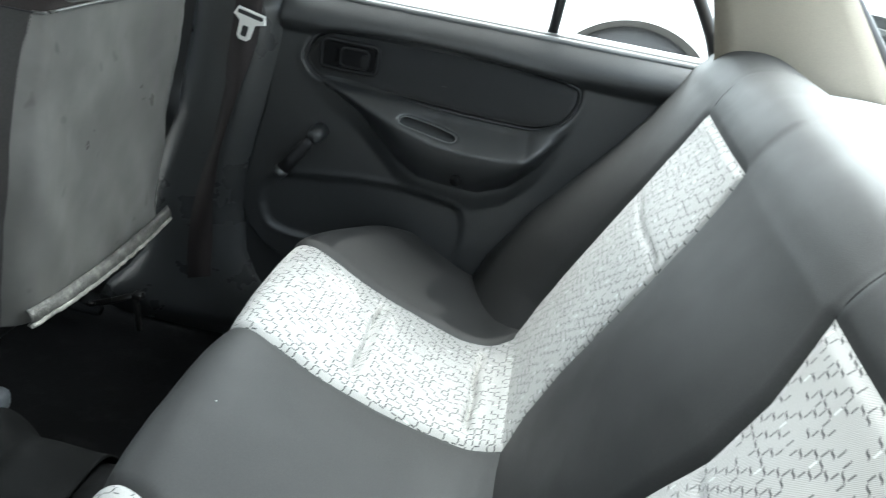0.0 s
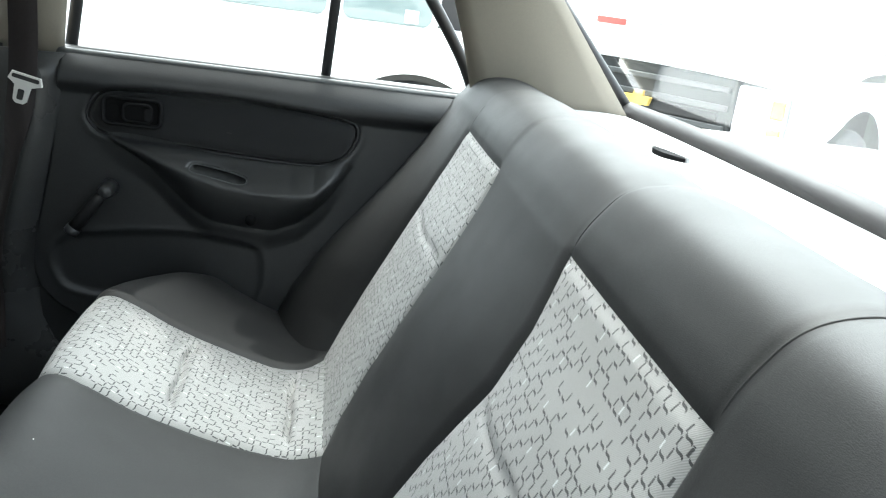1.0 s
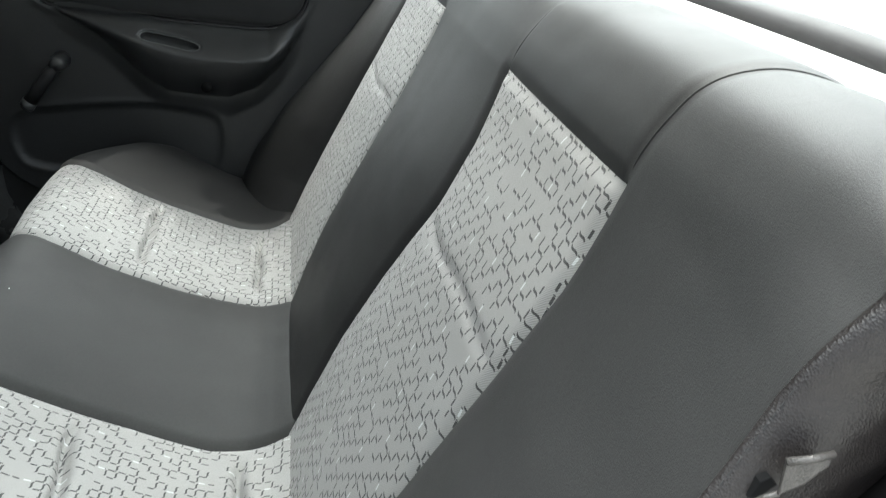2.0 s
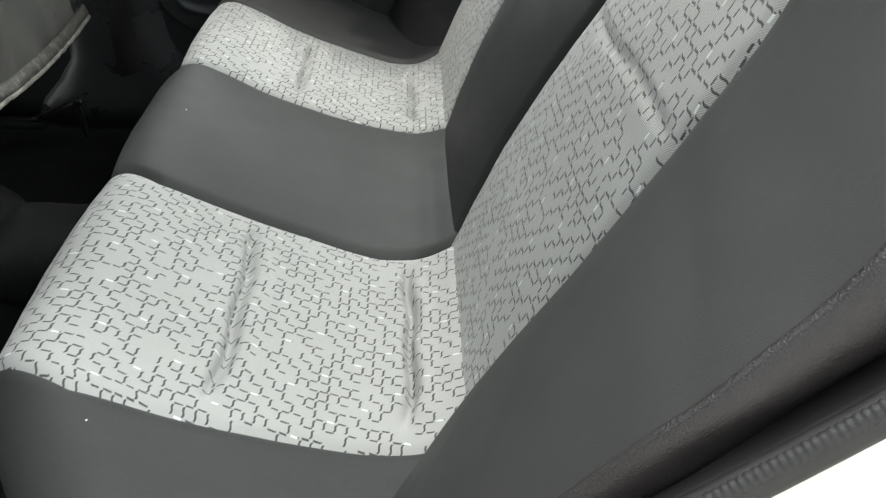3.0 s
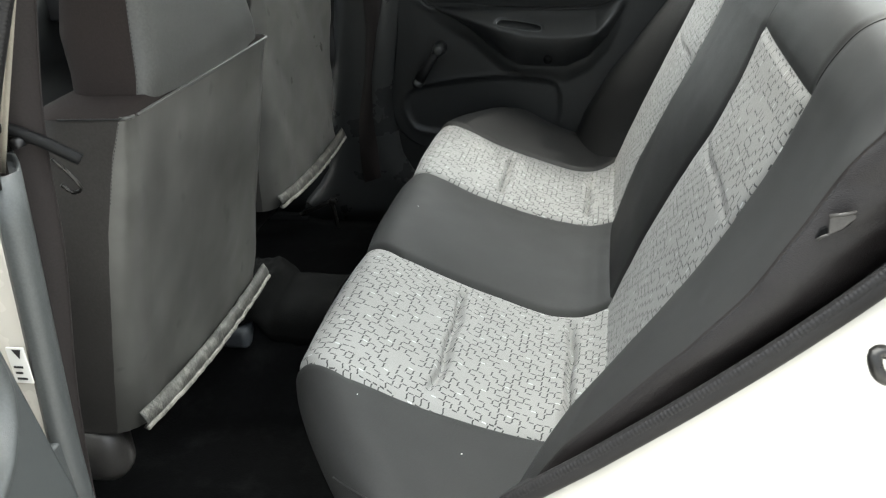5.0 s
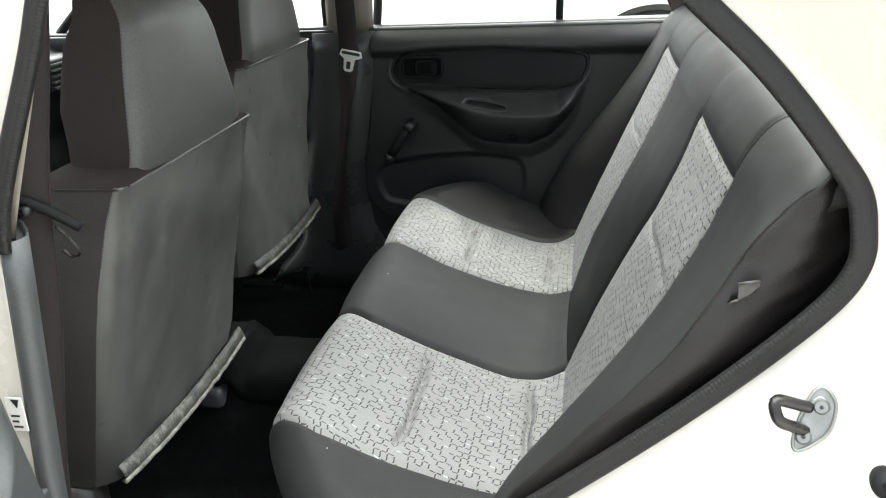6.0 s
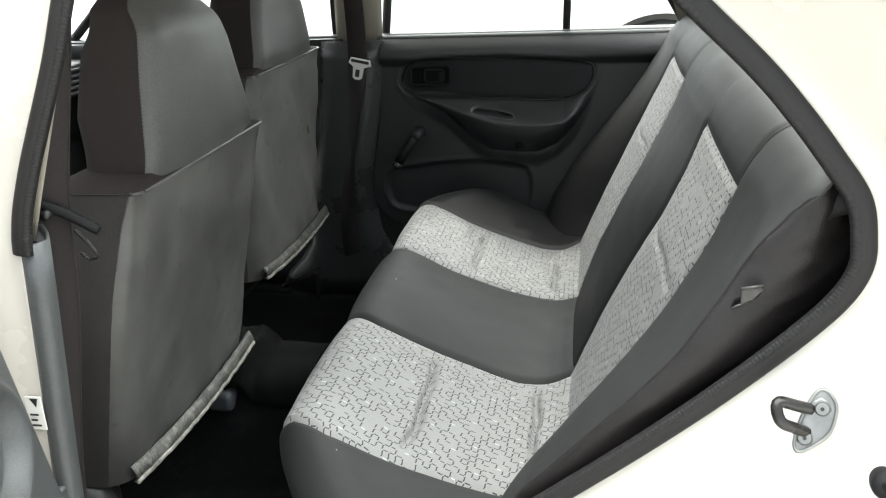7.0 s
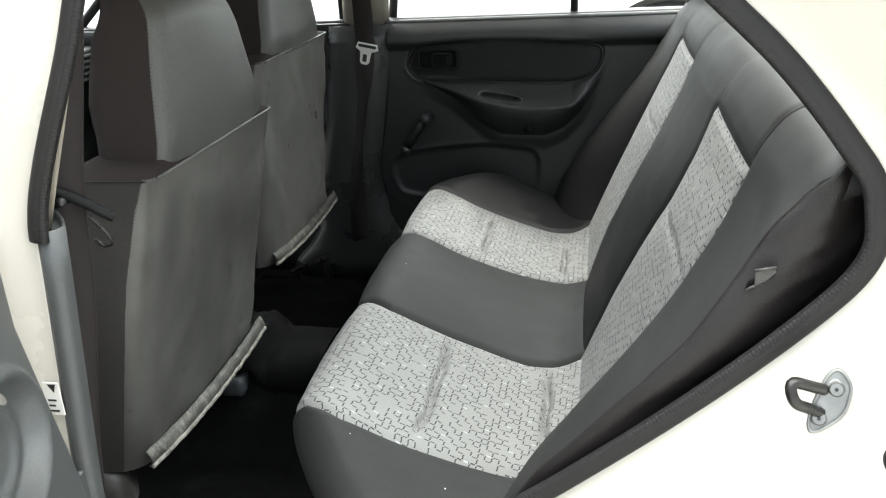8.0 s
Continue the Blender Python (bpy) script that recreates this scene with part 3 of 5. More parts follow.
for i, ((x, z), (nx, nz)) in enumerate(zip(cp, cn)):
    row, uvr = [], []
    kx = [NEAR_END] + [float(np.interp(x, EDGE_X, e)) for e in EDGES] + [FAR_END]
    for f in COL:
        y = float(np.interp(f, range(6), kx))
        end = max(ck[1] - y, y - ck[4], 0.0)
        short = min((0.45 * end + 1.05 * end * end) * (1 + 1.6 * float(smooth01(0.53, 0.30, z)) * (1 if x < -0.4 else 0)), 0.24 + 0.06 * float(smooth01(0.50, 0.32, z)))
        xx = -0.05 + (x + 0.05) * (1 - short / 0.45)
        zz = z - 0.9 * max(end - 0.13, 0) ** 1.6 - 0.12 * end * smooth01(-0.2, -0.5, x)
        on_top = float(smooth01(0.50, 0.56, z) if x < -0.45 else 1.0)
        d = pillow(f, (0.006, 0.006, 0.010, 0.006, 0.006)) * on_top
        d -= 0.0045 * sum(math.exp(-((y - k) / 0.005) ** 2) for k in kx[1:5])
        for k0, k1 in ((kx[1], kx[2]), (kx[3], kx[4])):
            inside = float(smooth01(k0 + 0.015, k0 + 0.07, y) * smooth01(k1 - 0.015, k1 - 0.07, y))
            if x > -0.45:
                wob = 0.004 * math.sin(y * 55) + 0.003 * math.sin(y * 23 + 1)
                for x0, dep in ((-0.327, 0.0150), (-0.163, 0.0150)):
                    q = (x - x0 - wob * 0.6) / 0.0045
                    d -= dep * inside * (math.exp(-q * q) - 0.20 * math.exp(-((abs(q) - 3.0) / 1.8) ** 2))
        d += 0.0016 * noise.noise((x * 9, y * 9, 3.0)) + 0.0006 * noise.noise((x * 25, y * 25, 5.0))
        row.append((xx + nx * d, y, zz + nz * d))
        uvr.append((cu[i], y))
    CP.append(row)
    CUV.append(uvr)
CP, CUV = np.array(CP), np.array(CUV)
for k, nm in ((0, "cushion_end"), (2, "cushion_middle"), (4, "cushion_end")):
    sheet(nm, CP, M_VINYL, bench, keep=lambda i, j, k=k: SEC[j] == k)
for k in (1, 3):
    sheet("cushion_cloth", CP, M_CLOTH, bench, "pale grey cloth panel with dark broken steps", uv=CUV, keep=lambda i, j, k=k: SEC[j] == k)

# backrest
fp, fn = along(FACE, 150)
rp, rn = along(ROLL, 60)
bp = np.vstack([fp, rp[1:]])
bn = np.vstack([fn, rn[1:]])
bs = np.concatenate([[0], np.cumsum(np.linalg.norm(np.diff(bp, axis=0), axis=1))])
NF = len(fp) - 1
# the cloth's edges bow in at half height
RISE = [0.486, 0.55, 0.62, 0.70, 0.80, 0.86, 0.927]
SWAY = [[-0.082, -0.086, -0.094, -0.098, -0.100, -0.095, -0.083], [0.185, 0.193, 0.188, 0.172, 0.150, 0.140, 0.141], [0.508, 0.512, 0.506, 0.480, 0.434, 0.432, 0.450],
        [0.812, 0.840, 0.838, 0.821, 0.800, 0.795, 0.795], [1.150, 1.158, 1.150, 1.132, 1.105, 1.096, 1.080], [1.335] * 7]
BP, BUV = [], []
for i, ((x, z), (nx, nz)) in enumerate(zip(bp, bn)):
    kn = np.array([float(np.interp(z if i <= NF else 0.927, RISE, k)) for k in SWAY])
    row, uvr = [], []
    for f in COL:
        y = float(np.interp(f, range(6), kn))
        end = max(kn[1] - y, y - kn[4], 0.0)
        w = (kn[1] - kn[0]) if y < kn[1] else (kn[5] - kn[4])
        e = min(end / w, 1.0)
        flare = float(np.interp(z, [0.44, 0.55, 0.65, 0.70, 0.75, 0.80, 0.85, 0.89, 0.927], [0.116, 0.120, 0.096, 0.074, 0.051, 0.030, 0.016, 0.008, 0.0])) if i <= NF else 0.0
        dx = -flare * (1 - (1 - e) ** 1.8) * (1.0 if y < MID else 0.8)
        if y < MID:
            dx -= e ** 2.6 * float(np.interp(z, [0.44, 0.56, 0.64, 0.70, 0.78, 0.84, 0.98], [0.0, 0.006, 0.028, 0.040, 0.036, 0.026, 0.021])) * (1.0 if i <= NF + 17 else math.exp(-((i - NF - 17) / 25) ** 2))
        roll = float(smooth01(0.90, 0.96, z)) if i <= NF else 1.0
        d = pillow(f, (0.012, 0.010, 0.020, 0.010, 0.012)) * (0.25 + 0.75 * float(smooth01(0.46, 0.64, z))) * (1 - 0.9 * float(smooth01(0.72, 0.985, z)))
        d -= 0.0045 * sum(math.exp(-((y - k) / 0.0045) ** 2) * (1 - (0.75 if q != 2 else 1.0) * roll) for q, k in enumerate(kn[1:5]))
        # crease of the roll above the cloth
        for k0, k1 in ((kn[1], kn[2]), (kn[3], kn[4])):
            inside = float(smooth01(k0 - 0.005, k0 + 0.01, y) * smooth01(k1 + 0.005, k1 - 0.01, y))
            d -= 0.0025 * inside * math.exp(-((z - 0.927) / 0.006) ** 2) if i <= NF + 9 else 0.0
            d += 0.003 * inside * roll * (1 if i > NF else 0) * math.sin(math.pi * min(max((i - NF) / 54, 0), 1))
            ins = float(smooth01(k0 + 0.008, k0 + 0.03, y) * smooth01(k1 - 0.008, k1 - 0.03, y))
            q = (z - 0.790 - 0.003 * math.sin(y * 31)) / 0.0055
            if i <= NF:
                d -= 0.0021 * ins * (math.exp(-q * q) - 0.10 * math.exp(-((q + 3.2) / 2.2) ** 2))
        if i > NF:
            d -= 0.004 * math.exp(-((y - 0.47) / 0.05) ** 2) * math.sin(math.pi * min((i - NF) / 57, 1))
            d -= 0.006 * float(smooth01(0.62, 1.0, e)) * float(smooth01(0, 12, i - NF))
        d += 0.0012 * noise.noise((x * 8, y * 8, 11.0 + z * 4)) + 0.0005 * noise.noise((x * 24 + z * 22, y * 20, 5.0))
        row.append((x + nx * d + dx, y, z + nz * d))
        uvr.append((bs[i] + 0.3, y))
    BP.append(row)
    BUV.append(uvr)
BP, BUV = np.array(BP), np.array(BUV)
sheet("backrest", BP, M_VINYL, bench, "charcoal leatherette backrest with a padded top roll", keep=lambda i, j: SEC[j] in (0, 2, 4) or i >= NF)
for k in (1, 3):
    sheet("backrest_cloth", BP, M_CLOTH, bench, "pale grey cloth panel with dark broken steps", uv=BUV, keep=lambda i, j, k=k: SEC[j] == k and i < NF)


def stitch(name, pts, gap, parent, mat):
    """A row of short thread stitches along pts."""
    p = spline(pts, max(int(sum(np.linalg.norm(np.diff(np.array(pts), axis=0), axis=1)) / gap), 3) * 2)
    verts, faces = [], []
    for a, b in zip(p[0::2], p[1::2]):
        t = (b - a) / (np.linalg.norm(b - a) + 1e-9)
        s = np.cross(t, (0.3, 0.8, 0.5))
        s /= np.linalg.norm(s) + 1e-9
        u = np.cross(s, t)
        k = len(verts)
        for q in (a, b):
            for c, e in ((1, 0), (0, 1), (-1, 0), (0, -1)):
                verts.append(q + 0.00045 * (c * s + e * u))
        faces += [(k + m, k + (m + 1) % 4, k + 4 + (m + 1) % 4, k + 4 + m) for m in range(4)]
    return mesh_object(name, verts, faces, mat, parent)


M_THREAD = plain("black_thread", (0.010, 0.010, 0.010), 0.8)
for j in (24, 84, 184):
    seam = BP[NF:NF + 45, j]
    tube("seam_thread", spline([p + np.array((0, 0, 0.0004)) for p in seam[::4]], 40), 0.0008, M_THREAD, bench, sides=6)

# welt round the foot of the cushion's end
WELT = [(-0.398, 0.016, 0.545), (-0.376, -0.003, 0.5505), (-0.353, -0.019, 0.5535), (-0.332, -0.031, 0.5525), (-0.309, -0.036, 0.5465), (-0.292, -0.037, 0.5385), (-0.25, -0.040, 0.520)]
tube("cushion_welt", spline(WELT, 40), 0.0016, M_VINYL, bench, sides=8)
stitch("welt_stitching", [np.array(p) + np.array((0.002, 0.003, 0.0022)) for p in WELT], 0.0045, bench, M_THREAD)

# leather side of the backrest, down to the doorway
inner = offset_loop(fine, 0.030)
inner3 = np.stack([inner[:, 0], SIDE + 0.050 + lean(inner[:, 1]), inner[:, 1]], axis=1)
start = np.argmin(np.linalg.norm(inner - np.array((-0.222, 0.546)), axis=1))
stop = np.argmin(np.linalg.norm(inner - np.array((0.123, 1.024)), axis=1))
seq = [(start + k) % 3200 for k in range((stop - start) % 3200)]
rim = inner3[seq]
s = np.linspace(0, len(rim) - 1, 130).astype(int)
rim = rim[s]
seam_line = BP[14:NF + 17, 0]
seam_line = seam_line[np.linspace(0, len(seam_line) - 1, 130).astype(int)]
SP = []
for i in range(130):
    a, b = seam_line[i], rim[i]
    row = []
    for g in np.linspace(0, 1, 28):
        p = a + (b - a) * g
        foot = float(smooth01(64, 34, i))
        fold = math.sin(g * 21.0 + i * 0.13 + 2.2 * noise.noise((i * 0.06, g * 1.5, 4.0)))
        crumple = math.sin(math.pi * g) * (0.0025 * noise.noise((i * 0.08, g * 2.0, 2.0)) + 0.0125 * foot * fold * float(smooth01(0.2, 0.5, g)) + 0.0022 * float(smooth01(92, 116, i)) * noise.noise((i * 0.27, g * 6, 7.0)))
        p = p + np.array((0.004 * math.sin(math.pi * g), crumple - 0.015 * math.sin(math.pi * g ** 0.8) * float(smooth01(8, 30, i)), 0))
        row.append(p)
    SP.append(row)
sheet("backrest_side", SP, M_SIDE, bench, "black grained leather side, crumpled at the foot", thick=0.003)
stitch("side_stitching", [p + np.array((0.0015, -0.0030, 0)) for p in seam_line[7:119:5]], 0.005, bench, M_THREAD)

# end of the top roll, tucked under the strip
end_row = BP[NF + 16:, 0]
sheet("roll_end", [[p + np.array((0.012 * g, (SIDE + 0.022 + float(lean(p[2])) - p[1]) * math.sin(g * math.pi / 2), -0.016 * g * g)) for g in np.linspace(0, 1, 6)] for p in end_row], M_VINYL, bench, thick=0.002)

# torn belt outlet on the side
flap = thing("belt_outlet", "small torn triangular belt outlet in the leather side", "belt outlet")
prism("flap", [(0.0410, 0.9135), (0.0575, 0.9165), (0.0578, 0.9115), (0.0505, 0.9035), (0.0415, 0.8990)], -0.1035, -0.1015, M_FLANK, flap, bevel=0.0008)
tube("flap_rim", [(0.0408, -0.1030, 0.9132), (0.0490, -0.1045, 0.9152), (0.0575, -0.1035, 0.9163)], 0.0014, M_FLANK, flap, "pale rolled edge of the tear", sides=8)
tube("torn_edge", [(0.0350, -0.1000, 0.8935), (0.0385, -0.1010, 0.8968), (0.0425, -0.1020, 0.8990)], 0.0011, M_FLANK, flap, "pale torn lower edge", sides=8)
# two black solids stand in for the shade in and under the tear
prism("opening_shade", [(0.0350, 0.8930), (0.0378, 0.9000), (0.0415, 0.9020), (0.0450, 0.8985), (0.0390, 0.8925)], -0.0970, -0.0850, M_PIT, flap, bevel=0.0006)
prism("slit_shade", [(0.0480, 0.9005), (0.0500, 0.9030), (0.0555, 0.9085), (0.0575, 0.9095), (0.0550, 0.9055)], -0.1012, -0.0850, M_PIT, flap, bevel=0.0004)

# ---- far rear door, closed ----
DOOR_Y = 1.333
door = thing("rear_door_closed", "closed rear door with dark moulded lining and window crank", "door")


RIDGE_X = [-0.60, -0.555, -0.512, -0.445, -0.376, -0.322, -0.269, -0.204, -0.161, -0.134, -0.10]
RIDGE_Z = [0.845, 0.822, 0.800, 0.779, 0.757, 0.742, 0.736, 0.736, 0.742, 0.764, 0.80]
UNDER_X = [-0.60, -0.50, -0.453, -0.416, -0.376, -0.34, -0.285, -0.231, -0.182, -0.139, -0.10]
UNDER_Z = [0.835, 0.788, 0.760, 0.726, 0.689, 0.669, 0.664, 0.662, 0.683, 0.727, 0.79]


def door_relief(x, z):
    """How far the lining stands out towards the cabin: padded waist and a scooped armrest."""
    r = 0.014 * float(smooth01(0.872, 0.898, z)) - 0.034 * max((z - 0.903) / 0.049, 0) ** 1.7
    top, under = float(np.interp(x, RIDGE_X, RIDGE_Z)), float(np.interp(x, UNDER_X, UNDER_Z))
    size = 0.038 * float(smooth01(-0.585, -0.37, x) * smooth01(-0.095, -0.17, x)) + 0.006 * float(smooth01(-0.56, -0.49, x) * smooth01(-0.085, -0.12, x))
    if z >= top:
        r += size * max(1 - (z - top) / 0.050, 0) ** 1.25
    elif z >= under:
        g = (top - z) / max(top - under, 1e-4)
        r += size * (1 - 0.78 * g ** 1.5)
    else:
        r += size * 0.22 * float(smooth01(under - 0.045, under, z))
    return r


POCKET = [(-0.565, 0.845), (-0.545, 0.880), (-0.50, 0.892), (-0.40, 0.897), (-0.30, 0.897), (-0.20, 0.890), (-0.115, 0.880), (-0.093, 0.866), (-0.096, 0.835), (-0.118, 0.806),
          (-0.155, 0.792), (-0.215, 0.790), (-0.33, 0.794), (-0.44, 0.800), (-0.53, 0.806), (-0.558, 0.822)]
pk = loop_spline(POCKET, 160)
BIN = [(-0.545, 0.622), (-0.46, 0.633), (-0.378, 0.637), (-0.309, 0.632), (-0.262, 0.622), (-0.245, 0.596), (-0.245, 0.54), (-0.27, 0.505), (-0.36, 0.500), (-0.45, 0.501), (-0.54, 0.503), (-0.594, 0.513), (-0.614, 0.540), (-0.620, 0.580), (-0.600, 0.610)]
bin_loop = loop_spline(BIN, 140)
CUP = [(-0.384, 0.769), (-0.377, 0.775), (-0.36, 0.774), (-0.31, 0.765), (-0.287, 0.759), (-0.282, 0.753), (-0.288, 0.748), (-0.31, 0.749), (-0.35, 0.757), (-0.378, 0.763)]
cup_loop = loop_spline(CUP, 60)


def inside_by(loop, x, z):
    """Distance to a loop, above nought inside it."""
    d = loop - np.array((x, z))
    dist = float(np.sqrt((d ** 2).sum(1).min()))
    a = np.arctan2(d[:, 1], d[:, 0])
    turn = np.angle(np.exp(1j * (np.roll(a, -1) - a))).sum()
    return dist if abs(turn) > 3 else -dist


xs = np.linspace(-0.655, 0.13, 170)
zs = np.concatenate([np.linspace(0.450, 0.487, 12), np.linspace(0.49, 0.655, 46), np.linspace(0.658, 0.835, 76), np.linspace(0.838, 0.952, 42)])
DP = []
for z in zs:
    row = []
    start_x = float(np.interp(z, [0.450, 0.459, 0.481, 0.508, 0.545, 0.593, 0.741, 0.907, 0.952], [-0.555, -0.577, -0.616, -0.643, -0.655, -0.655, -0.628, -0.612, -0.610]))
    for x in start_x + (0.13 - start_x) * (xs + 0.655) / 0.785:
        r = door_relief(x, z)
        if 0.77 < z < 0.91:
            q = inside_by(pk, x, z)
            r -= 0.008 * float(smooth01(-0.005, 0.002, q))
            r += 0.0012 * math.exp(-((q + 0.009) / 0.005) ** 2)
        if 0.485 < z < 0.65 and x < -0.22:
            q = inside_by(bin_loop, x, z)
            r += 0.001 * math.exp(-((q + 0.006) / 0.005) ** 2) - 0.004 * float(smooth01(-0.006, 0.012, q))
        if 0.74 < z < 0.785 and -0.40 < x < -0.27:
            r -= 0.012 * float(smooth01(-0.003, 0.003, inside_by(cup_loop, x, z)))
        row.append((x, DOOR_Y - r + 0.02 * float(smooth01(0.10, 0.13, x)), z))
    DP.append(row)
DP = np.array(DP)


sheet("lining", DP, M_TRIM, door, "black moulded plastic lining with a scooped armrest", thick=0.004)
ins = offset_loop(pk, 0.004)
small = min((offset_loop(pk, 0.005), offset_loop(pk, -0.005)), key=lambda a: np.ptp(a[:, 0]))
tiny = min((offset_loop(pk, 0.012), offset_loop(pk, -0.012)), key=lambda a: np.ptp(a[:, 0]))
cen = np.array((-0.32, 0.834))
P = [np.stack([l[:, 0], np.full(len(l), y), l[:, 1]], axis=1) for l, y in ((small, DOOR_Y + 0.004), (small, DOOR_Y - 0.002), (tiny, DOOR_Y - 0.006), (cen + (tiny - cen) * 0.6, DOOR_Y - 0.007), (cen + (tiny - cen) * 0.02, DOOR_Y - 0.007))]
sheet("insert", P, M_INSERT, door, "black cloth insert", wrap_v=True)
tube("insert_welt", np.stack([pk[:, 0], np.full(160, DOOR_Y - 0.002), pk[:, 1]], axis=1), 0.0026, M_BLACK, door, closed=True, up=(0, 1, 0), sides=6)

# inside handle in its bezel
hb = (-0.487, 0.854)


def ring_of(outline, y, r, name, mat, parent):
    return tube(name, [(a, y, c) for a, c in outline], r, mat, parent, closed=True, up=(0, 1, 0), sides=8)


handle = prism("handle_bezel", rounded(hb[0] - 0.050, hb[0] + 0.050, hb[1] - 0.0245, hb[1] + 0.0245, 0.010), DOOR_Y - 0.014, DOOR_Y + 0.002, M_PIT, door, "black plastic handle bezel", bevel=0.003)
ring_of(rounded(hb[0] - 0.049, hb[0] + 0.049, hb[1] - 0.0235, hb[1] + 0.0235, 0.010), DOOR_Y - 0.0150, 0.0042, "bezel_rim", M_CRANK, handle)
prism("pull_lever", rounded(hb[0] - 0.014, hb[0] + 0.034, hb[1] - 0.0165, hb[1] + 0.0145, 0.009), DOOR_Y - 0.020, DOOR_Y - 0.012, M_PIT, handle, bevel=0.003)
ring_of(rounded(hb[0] - 0.014, hb[0] + 0.034, hb[1] - 0.0165, hb[1] + 0.0145, 0.009), DOOR_Y - 0.0195, 0.0024, "lever_edge", M_CRANK, handle)
prism("lever_grip", rounded(hb[0] + 0.022, hb[0] + 0.035, hb[1] - 0.013, hb[1] + 0.008, 0.003), DOOR_Y - 0.0225, DOOR_Y - 0.014, M_CRANK, handle, bevel=0.0015)
prism("lock_button", rounded(hb[0] - 0.041, hb[0] - 0.022, hb[1] - 0.012, hb[1] + 0.010, 0.003), DOOR_Y - 0.0165, DOOR_Y - 0.012, M_PIT, handle, bevel=0.001)


tube("pull_cup", [(a, DOOR_Y - door_relief(a, c) - 0.0005, c) for a, c in cup_loop], 0.0014, M_TRIM2, door, "pull cup rim on the armrest", closed=True, up=(0, 1, 0), sides=8)
tube("screw_plug", [(-0.270, DOOR_Y - 0.034, 0.683), (-0.270, DOOR_Y + 0.01, 0.683)], 0.010, M_PIT, door)
# window crank
crank = tube("crank", [(-0.527, DOOR_Y - 0.034, 0.708), (-0.540, DOOR_Y - 0.044, 0.690), (-0.558, DOOR_Y - 0.047, 0.664), (-0.574, DOOR_Y - 0.048, 0.641)], [0.010, 0.0112, 0.0118, 0.0122], M_CRANK, door, "black window crank", sides=16)
tube("crank_hub", [(-0.524, DOOR_Y + 0.008, 0.711), (-0.524, DOOR_Y - 0.032, 0.711), (-0.524, DOOR_Y - 0.044, 0.711), (-0.524, DOOR_Y - 0.047, 0.711)], [0.016, 0.0145, 0.012, 0.009], M_TRIM, crank, sides=18)
tube("crank_knob", [(-0.572, DOOR_Y - 0.048, 0.644), (-0.5785, DOOR_Y - 0.049, 0.6345), (-0.580, DOOR_Y - 0.049, 0.6325)], [0.0132, 0.0132, 0.0112], M_TRIM, crank, sides=18)
tube("knob_cap", [(-0.579, DOOR_Y - 0.049, 0.634), (-0.5812, DOOR_Y - 0.0492, 0.6308)], 0.0082, M_CRANK, crank, sides=16)
# waist seal, window frame, quarter-light bar, panes
block("waist_seal", (-0.61, 1.352, 0.944), (0.13, 1.362, 0.9515), M_TRIM, door, bevel=0.003)
block("waist_ledge", (-0.64, 1.338, 0.930), (0.15, 1.432, 0.949), M_TRIM2, door, bevel=0.006)


def side_y(z):
    return 1.372 - 0.25 * max(z - 0.95, 0)


bar = [(-0.160 + 0.04 * (z - 0.95), side_y(z), z) for z in np.linspace(0.945, 1.31, 8)]
tube("quarter_light_bar", bar, 0.0095, M_BLACK, door, up=(1, 0, 0))
frame_rear = [(x, side_y(z), z) for x, z in ((0.118, 0.948), (0.085, 1.01), (0.02, 1.10), (-0.06, 1.20), (-0.14, 1.285), (-0.24, 1.315), (-0.40, 1.317), (-0.52, 1.30), (-0.555, 1.20), (-0.585, 1.06), (-0.605, 0.948))]
tube("window_frame", spline(frame_rear, 80), 0.011, M_BLACK, door, up=(0, 1, 0))
glass_pts = [[(x, side_y(z) + 0.002, z) for x in np.linspace(-0.60 + 0.12 * (z - 0.945), -0.165 + 0.04 * (z - 0.95), 6)] for z in np.linspace(0.945, 1.31, 6)]
g1 = sheet("door_pane", glass_pts, M_GLASS, door)
g1.visible_shadow = False
quarter = [[(x, side_y(z) + 0.002, z) for x in np.linspace(-0.155 + 0.04 * (z - 0.95), 0.115 - 0.72 * (z - 0.945), 5)] for z in np.linspace(0.945, 1.28, 6)]
g2 = sheet("quarter_pane", quarter, M_GLASS, door)
g2.visible_shadow = False

